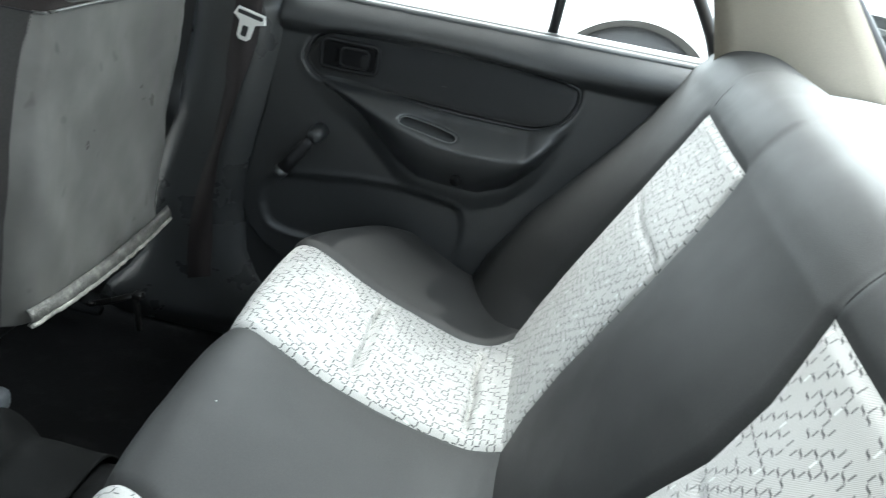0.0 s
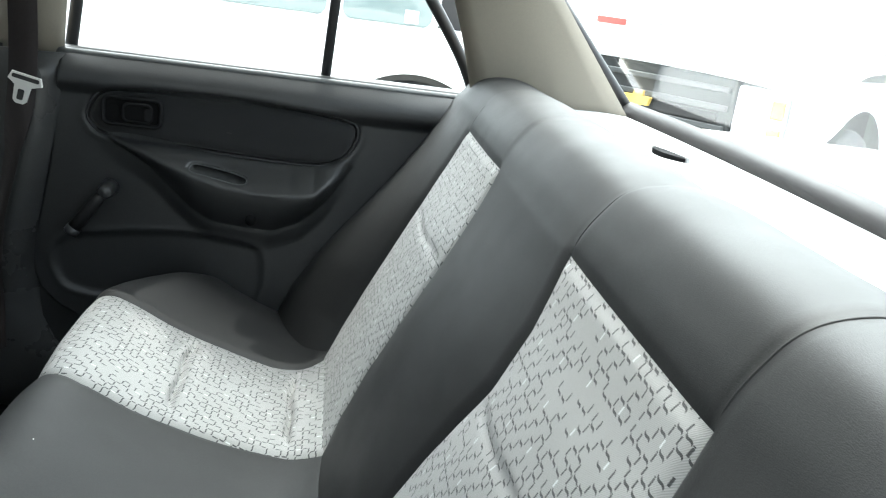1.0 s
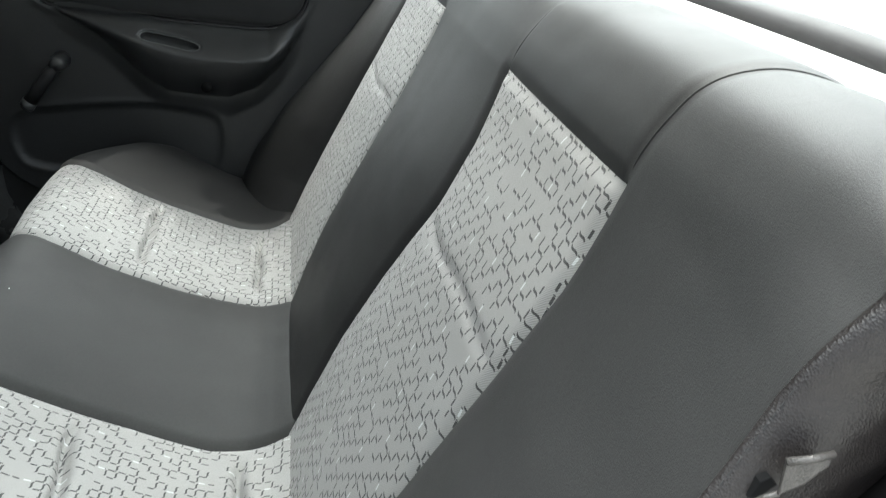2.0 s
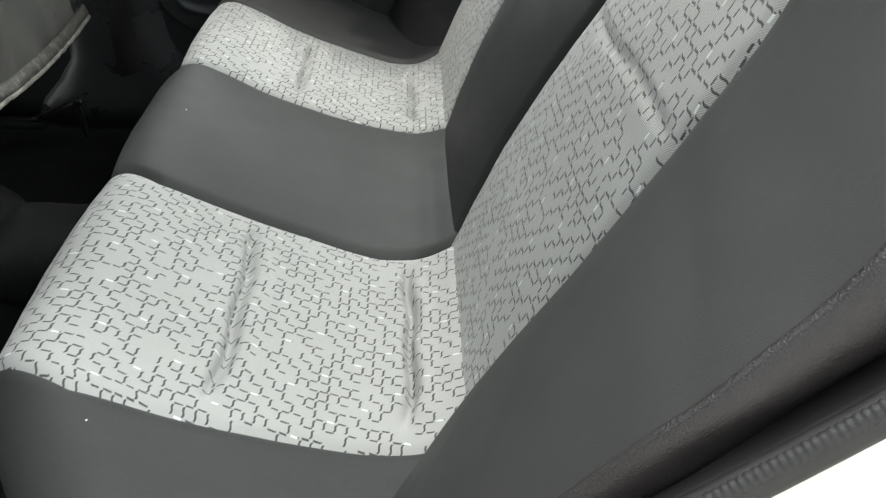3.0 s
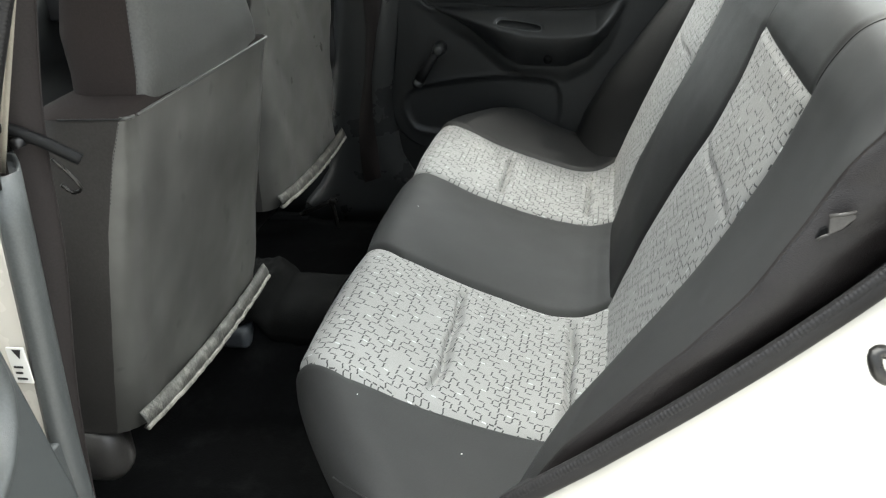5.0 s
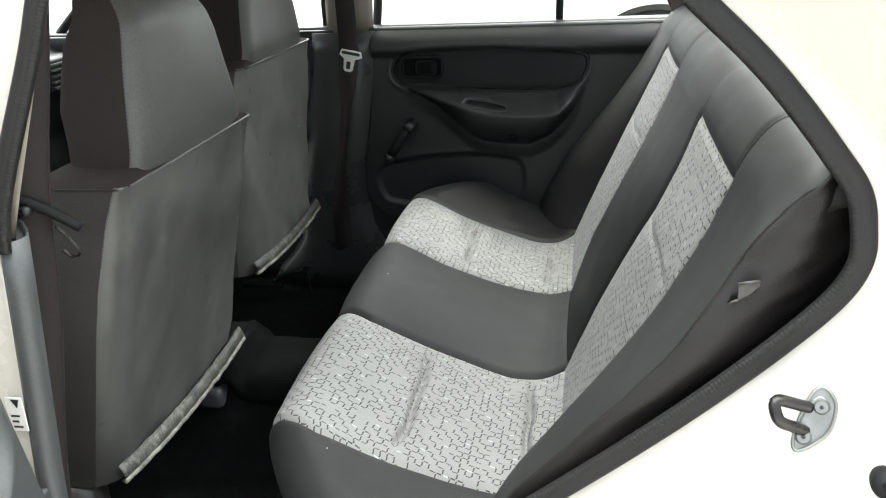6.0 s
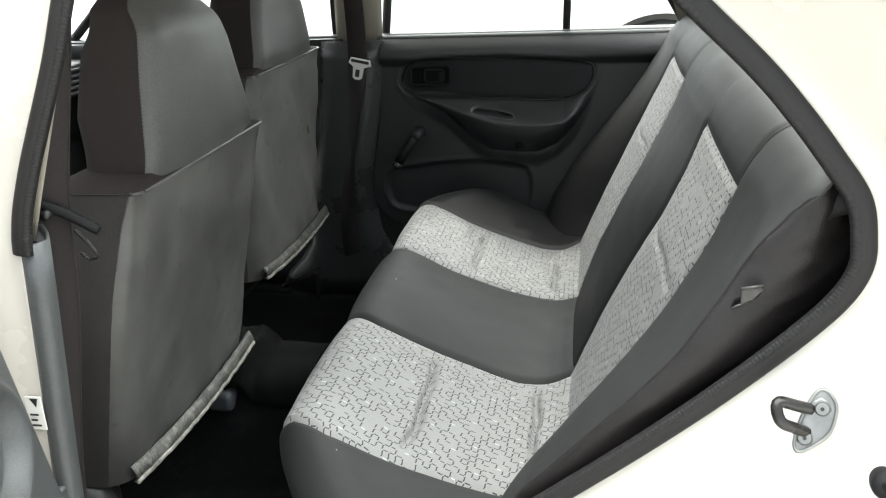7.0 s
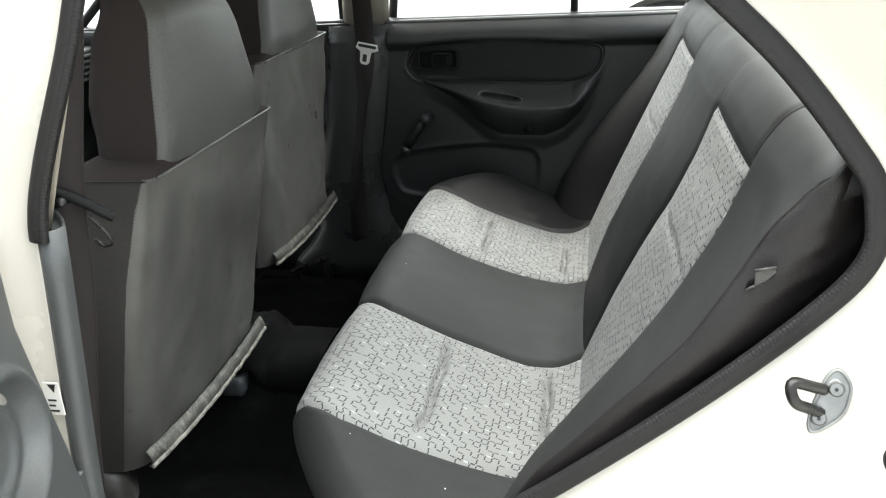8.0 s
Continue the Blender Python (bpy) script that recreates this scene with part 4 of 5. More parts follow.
# ---- front doors, closed ----


def front_door(name, y, s):
    fd = thing(name, "closed front door with dark moulded lining and clear window", "door", group="front doors")
    P = []
    for z in np.linspace(0.28, 0.945, 20):
        row = []
        for x in np.linspace(-1.50, -0.70, 24):
            bow = 0.035 * math.exp(-((z - 0.70) / 0.05) ** 2) * float(smooth01(-1.45, -1.3, x) * smooth01(-0.74, -0.85, x)) + 0.01 * float(smooth01(0.9, 0.94, z))
            row.append((x, y - s * bow, z))
        P.append(row)
    sheet("lining", P, M_TRIM, fd, thick=0.01)
    block("waist_ledge", (-1.50, min(y, y + s * 0.10), 0.930), (-0.70, max(y, y + s * 0.10), 0.952), M_TRIM, fd, bevel=0.006)
    fr_ = [(-1.47, y + s * 0.04, 0.95), (-1.25, y + s * 0.0, 1.13), (-1.02, y - s * 0.045, 1.30), (-0.80, y - s * 0.05, 1.315), (-0.73, y - s * 0.04, 1.28), (-0.725, y + s * 0.0, 1.12), (-0.735, y + s * 0.04, 0.95)]
    tube("window_frame", spline(fr_, 50), 0.012, M_BLACK, fd, up=(0, 1, 0))
    g = sheet("door_pane", [[(x0 + (-0.735 - x0) * f, y + s * (0.04 - 0.25 * (z - 0.95)), z) for f in np.linspace(0, 1, 5)] for z, x0 in ((0.945, -1.47), (1.06, -1.33), (1.18, -1.18), (1.30, -1.02))], M_GLASS, fd)
    g.visible_shadow = False
    return fd


front_door("front_door_closed", 1.345, 1)
front_door("front_door_closed", -0.025, -1)

# ---- far centre pillar with its belt ----
pillar = thing("centre_pillar_far", "centre pillar, dark plastic below and beige above", "pillar")
PP = []
for z in np.linspace(0.27, 0.94, 16):
    w0 = -0.772 - 0.07 * smooth01(0.9, 0.45, z) - 0.10 * smooth01(0.42, 0.27, z)
    w1 = -0.598 - 0.045 * smooth01(0.93, 0.55, z) + 0.10 * smooth01(0.52, 0.30, z) ** 2
    row = []
    for g in np.linspace(0, 1, 14):
        bow = 0.030 * (1 - (2 * g - 1) ** 4)
        row.append((w0 + (w1 - w0) * g, 1.345 - bow, z))
    PP.append(row)
sheet("lower_cover", PP, M_PILLAR, pillar, "dark grey moulded plastic cover", thick=0.005)
PP = []
for z in np.linspace(0.935, 1.33, 8):
    row = []
    for g in np.linspace(0, 1, 12):
        x0, x1 = -0.725 + 0.10 * (z - 0.94), -0.612 + 0.12 * (z - 0.94)
        row.append((x0 + (x1 - x0) * g, 1.352 - 0.26 * (z - 0.94) - 0.022 * (1 - (2 * g - 1) ** 4), z))
    PP.append(row)
sheet("upper_cover", PP, M_BEIGE, pillar, "beige plastic cover", thick=0.005)


def belt(name, pts, width, side, parent, twist=None):
    """A flat webbing strap along pts; twist gives its turn in degrees by height."""
    p = spline(pts, 60)
    sd = np.array(side, dtype=float)
    if twist:
        turn = np.radians(np.interp(p[:, 2], *twist))
        sd = np.stack([sd[0] * np.cos(turn) - sd[1] * np.sin(turn), sd[0] * np.sin(turn) + sd[1] * np.cos(turn), 0 * turn], axis=1)
    P = np.stack([p - sd * width / 2, p, p + sd * width / 2], axis=1)
    return sheet(name, P, M_WEB, parent, thick=0.0016)


sb = thing("seat_belt_far", "brown-black seat belt hanging on the pillar with a white metal tongue", "seat belt")
belt("webbing", [(-0.660, 1.262, 1.27), (-0.662, 1.296, 1.05), (-0.665, 1.306, 0.89), (-0.676, 1.288, 0.77), (-0.694, 1.282, 0.66), (-0.712, 1.288, 0.55), (-0.718, 1.300, 0.46), (-0.72, 1.308, 0.40), (-0.72, 1.335, 0.32)], 0.046, (0.98, 0.1, 0.0), sb,
     twist=([0.47, 0.55, 0.66, 0.77, 0.85], [0, -35, -62, -48, 0]))
ty = 1.292
tongue = prism("tongue", [(-0.695, 0.876), (-0.690, 0.892), (-0.634, 0.892), (-0.629, 0.876), (-0.650, 0.868), (-0.651, 0.838), (-0.657, 0.832), (-0.672, 0.832), (-0.678, 0.838), (-0.679, 0.868)], ty - 0.003, ty + 0.003, M_BUCKLE, sb, "white metal belt tongue", bevel=0.001)
tongue.matrix_world = pose(-0.657, ty, 0.874, 0, 12, 0) @ Matrix.Scale(0.86, 4) @ pose(0.66, -ty, -0.86)
prism("tongue_hole", rounded(-0.671, -0.659, 0.840, 0.861, 0.003), ty - 0.0037, ty - 0.0024, M_BLACK, tongue)
prism("webbing_slot", rounded(-0.688, -0.636, 0.880, 0.888, 0.003), ty - 0.0037, ty - 0.0024, M_BLACK, tongue)

# ---- near centre pillar, its belt and hook ----
pn = thing("centre_pillar_near", "near centre pillar with a dark plastic cover and cream painted edge", "pillar")
PP = []
for z in np.linspace(0.30, 0.945, 14):
    xe = float(np.interp(z, [0.30, 0.663, 0.94], [-0.615, -0.603, -0.578]))
    PP.append([(xe - 0.17, -0.035, z), (xe - 0.10, -0.022, z), (xe - 0.055, -0.035, z), (xe - 0.0355, -0.0570, z), (xe - 0.0362, -0.0632, z), (xe - 0.0290, -0.0640, z), (xe - 0.010, -0.085, z), (xe + 0.004, -0.104, z), (xe + 0.002, -0.116, z), (xe - 0.008, -0.122, z), (xe - 0.014, -0.118, z)])
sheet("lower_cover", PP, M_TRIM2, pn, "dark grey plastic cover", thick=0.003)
block("sill_cover", (-0.672, -0.133, 0.29), (-0.603, -0.100, 0.684), M_TRIM2, pn, "dark grey plastic sill cover", bevel=0.004, segs=3)
PP = []
for z in np.linspace(0.94, 1.32, 10):
    xe = float(np.interp(z, [0.94, 1.157, 1.30], [-0.578, -0.510, -0.455]))
    yy = float(lean(z))
    PP.append([(xe - 0.15, -0.05 + yy, z), (xe - 0.08, -0.035 + yy, z), (xe - 0.046, -0.057 + yy, z), (xe - 0.017, -0.097 + yy, z)])
sheet("upper_cover", PP, M_BEIGE, pn, "beige plastic cover", thick=0.004)
sn = thing("seat_belt_near", "brown-black seat belt running down the near pillar", "seat belt")
belt("webbing", [(-0.572, -0.010, 1.27), (-0.588, -0.028, 1.12), (-0.612, -0.0455, 0.963), (-0.623, -0.0515, 0.84), (-0.646, -0.0635, 0.68), (-0.662, -0.066, 0.52), (-0.67, -0.06, 0.36)], 0.046, (0.86, 0.5, 0.0), sn)
for s_ in (-1, 1):
    edge = spline([(-0.572, -0.010, 1.27), (-0.588, -0.028, 1.12), (-0.612, -0.0455, 0.963), (-0.623, -0.0515, 0.84), (-0.646, -0.0635, 0.68), (-0.662, -0.066, 0.52), (-0.67, -0.06, 0.36)], 40)
    tube("selvedge", edge + s_ * 0.0225 * np.array((0.86, 0.5, 0.0)), 0.0012, M_WEB, sn, sides=6)
hook = thing("belt_hook", "black curved belt hook with a steel loop on the seat shoulder", "hook")
tube("hook_arm", spline([(-0.650, -0.050, 0.972), (-0.632, -0.052, 0.968), (-0.610, -0.050, 0.960), (-0.592, -0.042, 0.948), (-0.578, -0.030, 0.932), (-0.572, -0.026, 0.926)], 24), 0.0055, M_CRANK, hook, up=(0, 1, 0))
tube("steel_loop", spline([(-0.590, -0.040, 0.932), (-0.582, -0.034, 0.916), (-0.576, -0.030, 0.900), (-0.586, -0.030, 0.896), (-0.592, -0.034, 0.905)], 16), 0.0018, M_STEEL, hook)
tube("hook_rivet", [(-0.607, -0.060, 0.952), (-0.607, -0.046, 0.952)], 0.005, M_BLACK, hook)

# ---- striker and rubber stop on the jamb ----
striker = thing("door_striker", "zinc striker plate with a dark steel loop on the painted jamb", "striker")
turnm = Matrix.Translation((0.092, -0.168, 0.832)) @ Euler((radians(-22), 0, radians(-14))).to_matrix().to_4x4()
plate = [(0.004, 0.027), (0.011, 0.022), (0.015, 0.012), (0.012, -0.006), (0.002, -0.018), (-0.010, -0.026), (-0.014, -0.020), (-0.012, -0.004), (-0.007, 0.012), (-0.002, 0.023)]
prism("plate", [tuple(p) for p in loop_spline(plate, 40)], -0.0025, 0.002, M_ZINC, striker, "zinc-plated pressed plate", bevel=0.0012, m=turnm)
rim_line = [tuple(turnm @ Vector((p[0] * 0.93, -0.0028, p[1] * 0.95))) for p in loop_spline(plate, 48)]
tube("plate_rim", rim_line, 0.0014, M_ZINC, striker, closed=True, sides=8)
prism("plate_swage", [tuple(p * 0.72) for p in loop_spline(plate, 40)], -0.0040, 0.0, M_ZINC, striker, bevel=0.0012, m=turnm)
for a, b in ((0.004, 0.011), (-0.006, -0.013)):
    bm = bmesh.new()
    bmesh.ops.create_cone(bm, cap_ends=True, segments=20, radius1=0.0062, radius2=0.0045, depth=0.003)
    bmesh.ops.transform(bm, matrix=turnm @ pose(a, -0.0050, b, 90, 0, 0), verts=bm.verts)
    sc = part("screw", bm, M_ZINC, striker, smooth=False)
    bm = bmesh.new()
    bmesh.ops.create_cone(bm, cap_ends=True, segments=6, radius1=0.0016, radius2=0.0016, depth=0.001)
    bmesh.ops.transform(bm, matrix=turnm @ pose(a, -0.0068, b, 90, 0, 0), verts=bm.verts)
    part("screw_recess", bm, M_BLACK, sc, smooth=False)
loop = [(-0.004, -0.002, 0.009), (-0.014, -0.010, 0.011), (-0.025, -0.018, 0.013), (-0.028, -0.020, 0.010), (-0.026, -0.020, 0.002), (-0.022, -0.018, -0.003), (-0.014, -0.010, -0.006), (-0.005, -0.002, -0.009)]
tube("striker_loop", [tuple(turnm @ Vector(p)) for p in spline(loop, 36)], 0.0046, M_STEEL, striker, "dark steel loop", sides=12)
stopper = thing("rubber_stop", "black rubber door stop on the jamb", "door stop")
sd = np.array((-0.18, -0.93, 0.30))
sd /= np.linalg.norm(sd)
base = np.array((0.146, -0.172, 0.788))
tube("stop_flange", [base - sd * 0.004, base + sd * 0.003, base + sd * 0.005], [0.0155, 0.0155, 0.014], M_CRANK, stopper, sides=24)
tube("stop_body", [base + sd * d for d in (0.0, 0.010, 0.020, 0.024, 0.0245, 0.018)], [0.0125, 0.0123, 0.0118, 0.010, 0.0045, 0.004], M_CRANK, stopper, sides=24)

# ---- small label on the painted pillar ----
label = thing("sticker", "small white warning sticker with a black triangle on the cream pillar", "sticker")
block("paper", (-0.6225, -0.1255, 0.752), (-0.6045, -0.1240, 0.789), M_BUCKLE, label, bevel=0.0005)
prism("triangle", [(-0.6160, 0.787), (-0.6075, 0.787), (-0.6105, 0.778)], -0.1262, -0.1250, M_BLACK, label)
for k, w in enumerate((0.010, 0.007, 0.009)):
    block("text_bar", (-0.619, -0.1260, 0.756 + 0.006 * k), (-0.619 + w, -0.1252, 0.758 + 0.006 * k), M_BLACK, label)

# ---- front seats ----


def front_seat(name, label, tilt, y0, m):
    """A covered front seat with a tall back; its back panel faces the rear bench. Local frame: x back, y across, z up."""
    seat = thing(name, label, "seat", group="front seats")
    TOP = 0.425

    def back_x(z):
        return tilt * min(z, TOP) - 0.02 * max(z - TOP, 0)

    def section(lo, hi, thick, rb, rf):
        """Outline of the back: flat behind with tight corners, round in front. Gives (x, y, on the back panel)."""
        out = []
        for b in np.linspace(lo + rb, hi - rb, 23)[:-1]:
            out.append((0.0, b, True))
        for k in range(5):
            a = radians(90 * k / 5)
            out.append((-rb + rb * math.cos(a), hi - rb + rb * math.sin(a), k < 4))
        for g in np.linspace(0, 1, 5)[:-1]:
            out.append((-rb - (thick - rb - rf) * g, hi, False))
        for k in range(6):
            a = radians(90 * k / 6)
            out.append((-thick + rf - rf * math.sin(a), hi - rf + rf * math.cos(a), False))
        for b in np.linspace(hi - rf, lo + rf, 8)[:-1]:
            out.append((-thick, b, False))
        for k in range(6):
            a = radians(90 * k / 6)
            out.append((-thick + rf - rf * math.cos(a), lo + rf - rf * math.sin(a), False))
        for g in np.linspace(0, 1, 5)[:-1]:
            out.append((-thick + rf + (thick - rb - rf) * g, lo, False))
        for k in range(5):
            a = radians(90 * k / 5)
            out.append((-rb + rb * math.sin(a), lo + rb - rb * math.cos(a), k >= 1))
        return out

    # lower back
    R = []
    heights = np.linspace(-0.01, TOP, 36)
    for z in heights:
        t = float(np.interp(z, [-0.01, 0.1, 0.3, TOP], [0.165, 0.165, 0.155, 0.135]))
        lo = float(np.interp(z, [0, 0.06, 0.3, TOP], [-0.219, -0.224, -0.231, -0.230]))
        hi = float(np.interp(z, [0, 0.06, 0.3, TOP], [0.219, 0.218, 0.194, 0.183])) + (0.018 * max(z, 0) / TOP if y0 > 1 else 0.0)
        row = []
        for a, b, flag in section(lo, hi, t, float(np.interp(z, [0, 0.28, 0.38, TOP], [0.044, 0.042, 0.032, 0.018])), 0.05):
            free = float(smooth01(TOP, TOP - 0.05, z))
            q = free * (0.0045 * noise.noise((b * 8 + y0, z * 7, a * 9)) + (0.0030 if y0 < 1 else 0.0065) * noise.noise((b * 17 + z * 12 + y0, z * 7, 4.0)) + 0.0016 * noise.noise((b * 50, z * 40 + y0, 1.0)))
            row.append((back_x(z) + a + q * (1 if a > -0.02 else 0.3), b + 0.4 * q, z))
        R.append(row)
    flags = [f for _, _, f in section(-0.2, 0.2, 0.15, 0.014, 0.05)]
    n = len(flags)
    top = np.array(R[-1])
    c = top.mean(0)
    ring = [c + (p - c) * np.array((0.96, 0.988, 1)) + np.array((0, 0, 0.0035)) for p in top]
    sheet("back_panel", R, M_BACK if y0 < 1 else M_BACK_LIT, seat, "worn grey leatherette back panel", wrap_v=True, keep=lambda i, j: flags[j])
    sheet("backrest", R, M_FLANK, seat, "brown-charcoal leatherette backrest", wrap_v=True, keep=lambda i, j: not flags[j])
    cap = [top, ring] + [[c + (p - c) * np.array((f, f, 1)) + np.array((0, 0, 0.0035 + 0.011 * (1 - f * f))) for p in ring] for f in (0.8, 0.5, 0.05)]
    sheet("shoulder", cap, M_BROWN, seat, "brown-black fabric shoulder", wrap_v=True)
    R = np.array(R)
    for j in [j for j in range(n) if flags[j] != flags[(j - 1) % n]]:
        stitch("panel_stitching", [R[i, j] + np.array((0.0010, 0, 0)) for i in range(27, 36, 2)], 0.0045, seat, M_THREAD)
    # seams along the shoulder's edge
    back_edge = top[[j for j in range(n) if flags[j]]]
    tube("shoulder_welt", back_edge + np.array((0.0012, 0, 0.0005)), 0.0021, M_BACK, seat, sides=8)
    side_edge = top[n - 9:]
    tube("shoulder_seam", side_edge + np.array((0, -0.0004, 0.0008)), 0.0011, M_THREAD, seat, sides=6)
    # tall head part
    H = []
    for f in np.linspace(0, 1, 34) ** 0.8:
        z = TOP - 0.004 + 0.246 * f
        lo = float(np.interp(z, [0.42, 0.45, 0.537, 0.60, 0.632, 0.652, 0.662, 0.667], [-0.177, -0.173, -0.154, -0.138, -0.123, -0.098, -0.070, -0.040]))
        hi = float(np.interp(z, [0.42, 0.45, 0.50, 0.572, 0.612, 0.64, 0.655, 0.662, 0.667], [0.163, 0.156, 0.137, 0.109, 0.083, 0.055, 0.030, 0.010, -0.010]))
        t = float(np.interp(z, [0.42, 0.5, 0.58, 0.63, 0.655, 0.667], [0.112, 0.124, 0.112, 0.086, 0.055, 0.024]))
        rb = min(0.022, (hi - lo) * 0.2, t * 0.25)
        rf = min(0.048, (hi - lo) * 0.35, t * 0.6)
        row = []
        for a, b, flag in section(lo, hi, t, rb, rf):
            bow = 0.009 * (1 - ((b - (lo + hi) / 2) / (hi - lo) * 2) ** 2) if flag else 0.0
            row.append((back_x(z) - 0.002 + a + bow - 0.004 * float(smooth01(0.46, 0.425, z)) - 0.032 * float(smooth01(0.595, 0.668, z)) + 0.0025 * noise.noise((b * 12, z * 10, y0)), b, z))
        H.append(row)
    H.append([tuple(np.array(H[-1]).mean(0))] * n)
    H = np.array(H)
    sheet("head_panel", H, M_HEAD, seat, "grey leatherette back of the head part", wrap_v=True, keep=lambda i, j: flags[j])
    sheet("head_sides", H, M_BROWN, seat, "brown-black fabric sides of the head part", wrap_v=True, keep=lambda i, j: not flags[j])
    for j in [j for j in range(n) if flags[j] != flags[(j - 1) % n]]:
        stitch("head_stitching", [H[i, j] + np.array((0.0010, 0, 0)) for i in range(0, 31, 3)], 0.0045, seat, M_THREAD)
    # hem along the foot, pale where it has worn
    W = 0.219
    hem = spline([(0.004, -W + 0.006, 0.002), (0.008, -W * 0.5, -0.004), (0.009, 0, -0.006), (0.008, W * 0.55, -0.003), (0.006, W - 0.002, 0.004)], 50)
    crinkle = np.array([[0.002 * noise.noise((y0 + k * 0.6, 1, 0)), 0, 0.002 * noise.noise((y0 + k * 0.5, 5, 0))] for k in range(50)])
    hem = hem + crinkle
    sheet("hem", np.stack([hem + np.array((0.001, 0, 0.021)), hem + np.array((0.006, 0, 0.013)), hem + np.array((0.009, 0, 0.004)), hem + np.array((0.002, 0, -0.004))], axis=1), M_HEM, seat, "scuffed pale hem of the cover", thick=0.003)
    tube("hem_piping", hem + np.array((0.008, 0, -0.002)), 0.0042, M_PIPE, seat, "pale scuffed piping")
    # squab, seen from behind and below
    block("squab", (-0.55, -0.235, -0.125), (-0.095, 0.235, -0.01), M_VINYL, seat, "charcoal leatherette seat squab", bevel=0.05, segs=4)
    block("side_bolster", (-0.34, -0.233, -0.098), (-0.034 if y0 < 1 else -0.10, -0.165, -0.006), M_FLANK, seat, bevel=0.034, segs=6)
    block("frame", (-0.46, -0.20, -0.165), (-0.16, 0.20, -0.130), M_FLOOR, seat, bevel=0.006)
    if y0 > 1:
        block("rail_cap", (-0.115, -0.225, -0.175), (-0.045, -0.170, -0.138), M_CAP, seat, "grey plastic rail cap", bevel=0.012, segs=3)
    for b in (-0.15, 0.19):
        rail = tube("rail", [(-0.56, b, -0.205), (-0.10, b, -0.205)], 0.012, M_FLOOR, seat, flat=0.7)
        if b < 0:
            continue
        if y0 < 1:
            block("rail_cap", (-0.076, b - 0.014, -0.130), (-0.028, b + 0.032, -0.088), M_CAP, rail, "blue-grey plastic rail cap", bevel=0.012, segs=4)
        tube("rail_foot", spline([(-0.12, b, -0.195), (-0.07, b + 0.004, -0.175), (-0.045, b + 0.010, -0.165), (-0.035, b + 0.012, -0.185), (-0.03, b + 0.014, -0.235)], 16), 0.006, M_STEEL, rail)
        block("foot_bolt", (-0.044, b + 0.004, -0.170), (-0.024, b + 0.024, -0.156), M_STEEL, rail, bevel=0.004)
    seat.matrix_world = m
    return seat


driver = front_seat("bucket_seat", "driver seat in a worn grey leatherette cover with scuffed hem", 0.232, 0.3, pose(-0.715, 0.362, 0.488))
passenger = front_seat("bucket_seat", "passenger seat in a grey leatherette cover with scuffed hem", 0.09, 1.7, pose(-0.777, 1.045, 0.512))
lever = thing("seat_lever", "black plastic lever end under the driver seat", "lever")
block("lever_grip", (-0.800, 0.548, 0.350), (-0.755, 0.588, 0.385), M_TRIM, lever, bevel=0.008, segs=3)
tube("lever_rod", [(-0.86, 0.53, 0.34), (-0.79, 0.57, 0.362)], 0.008, M_BLACK, lever)

# console end on the tunnel
console = thing("console_end", "dark plastic end of the floor console", "console")
P = []
for x in np.linspace(-1.25, -0.65, 24):
    h = 0.09 * float(smooth01(-0.655, -0.80, x))
    w = 0.098 + 0.012 * float(smooth01(-0.84, -0.70, x))
    row = []
    for a in np.linspace(-1, 1, 15):
        row.append((x, 0.697 + w * a, 0.335 + h * (1 - abs(a) ** 4) - 0.05 * abs(a) ** 6))
    P.append(row)
sheet("console_shell", P, M_TRIM, console, thick=0.004)

# ---- dashboard ----
dash = thing("dashboard", "dark green-grey moulded dashboard with a slatted air vent", "dashboard")
DB = []
prof = spline([(-1.66, 0.90), (-1.58, 0.93), (-1.48, 0.925), (-1.42, 0.88), (-1.43, 0.78), (-1.46, 0.70), (-1.44, 0.62), (-1.52, 0.50)], 30)
for x, z in prof:
    DB.append([(x + 0.02 * math.cos(y * 3), y, z) for y in np.linspace(-0.08, 1.40, 24)])
sheet("dash_top", DB, M_TRIM, dash, thick=0.01)
vent = block("air_vent", (-1.46, 1.19, 0.825), (-1.395, 1.36, 0.91), M_BLACK, dash, bevel=0.008)
for k in range(5):
    block("vent_slat", (-1.402, 1.20, 0.836 + 0.014 * k), (-1.388, 1.35, 0.841 + 0.014 * k), M_TRIM2, vent)

# ---- near rear door, standing open ----
open_door = thing("rear_door_open", "open rear door, dark grey moulded lining with a recessed pocket", "door")
hx, hy = -0.600, -0.165
dirv = Vector((math.cos(radians(68)), -math.sin(radians(68)), 0))
nrm = Vector((-dirv.y, dirv.x, 0)) * 1.0
P = []
for z in np.concatenate([np.linspace(0.30, 0.70, 20), np.linspace(0.703, 0.90, 90), np.linspace(0.905, 0.93, 5)]):
    row = []
    for g in np.concatenate([np.linspace(0, 0.23, 100), np.linspace(0.24, 0.62, 20)]):
        base = Vector((hx - 0.02, hy, z)) + dirv * g
        bulge = 0.012 + 0.11 * max(0.867 - z, 0) * math.exp(-g / 0.25)
        q = math.hypot((g - 0.105) / 0.085, (z - 0.795) / 0.062)
        bulge -= 0.014 * float(smooth01(1.0, 0.80, q)) - 0.006 * math.exp(-((q - 1.04) / 0.09) ** 2) - 0.005 * math.exp(-((q - 0.55) / 0.10) ** 2)
        start_in = -0.08 * max(0.867 - z, 0) * math.exp(-g / 0.1)
        row.append(tuple(base + nrm * bulge + dirv * start_in))
    P.append(row)
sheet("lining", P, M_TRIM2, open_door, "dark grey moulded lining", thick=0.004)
P = []
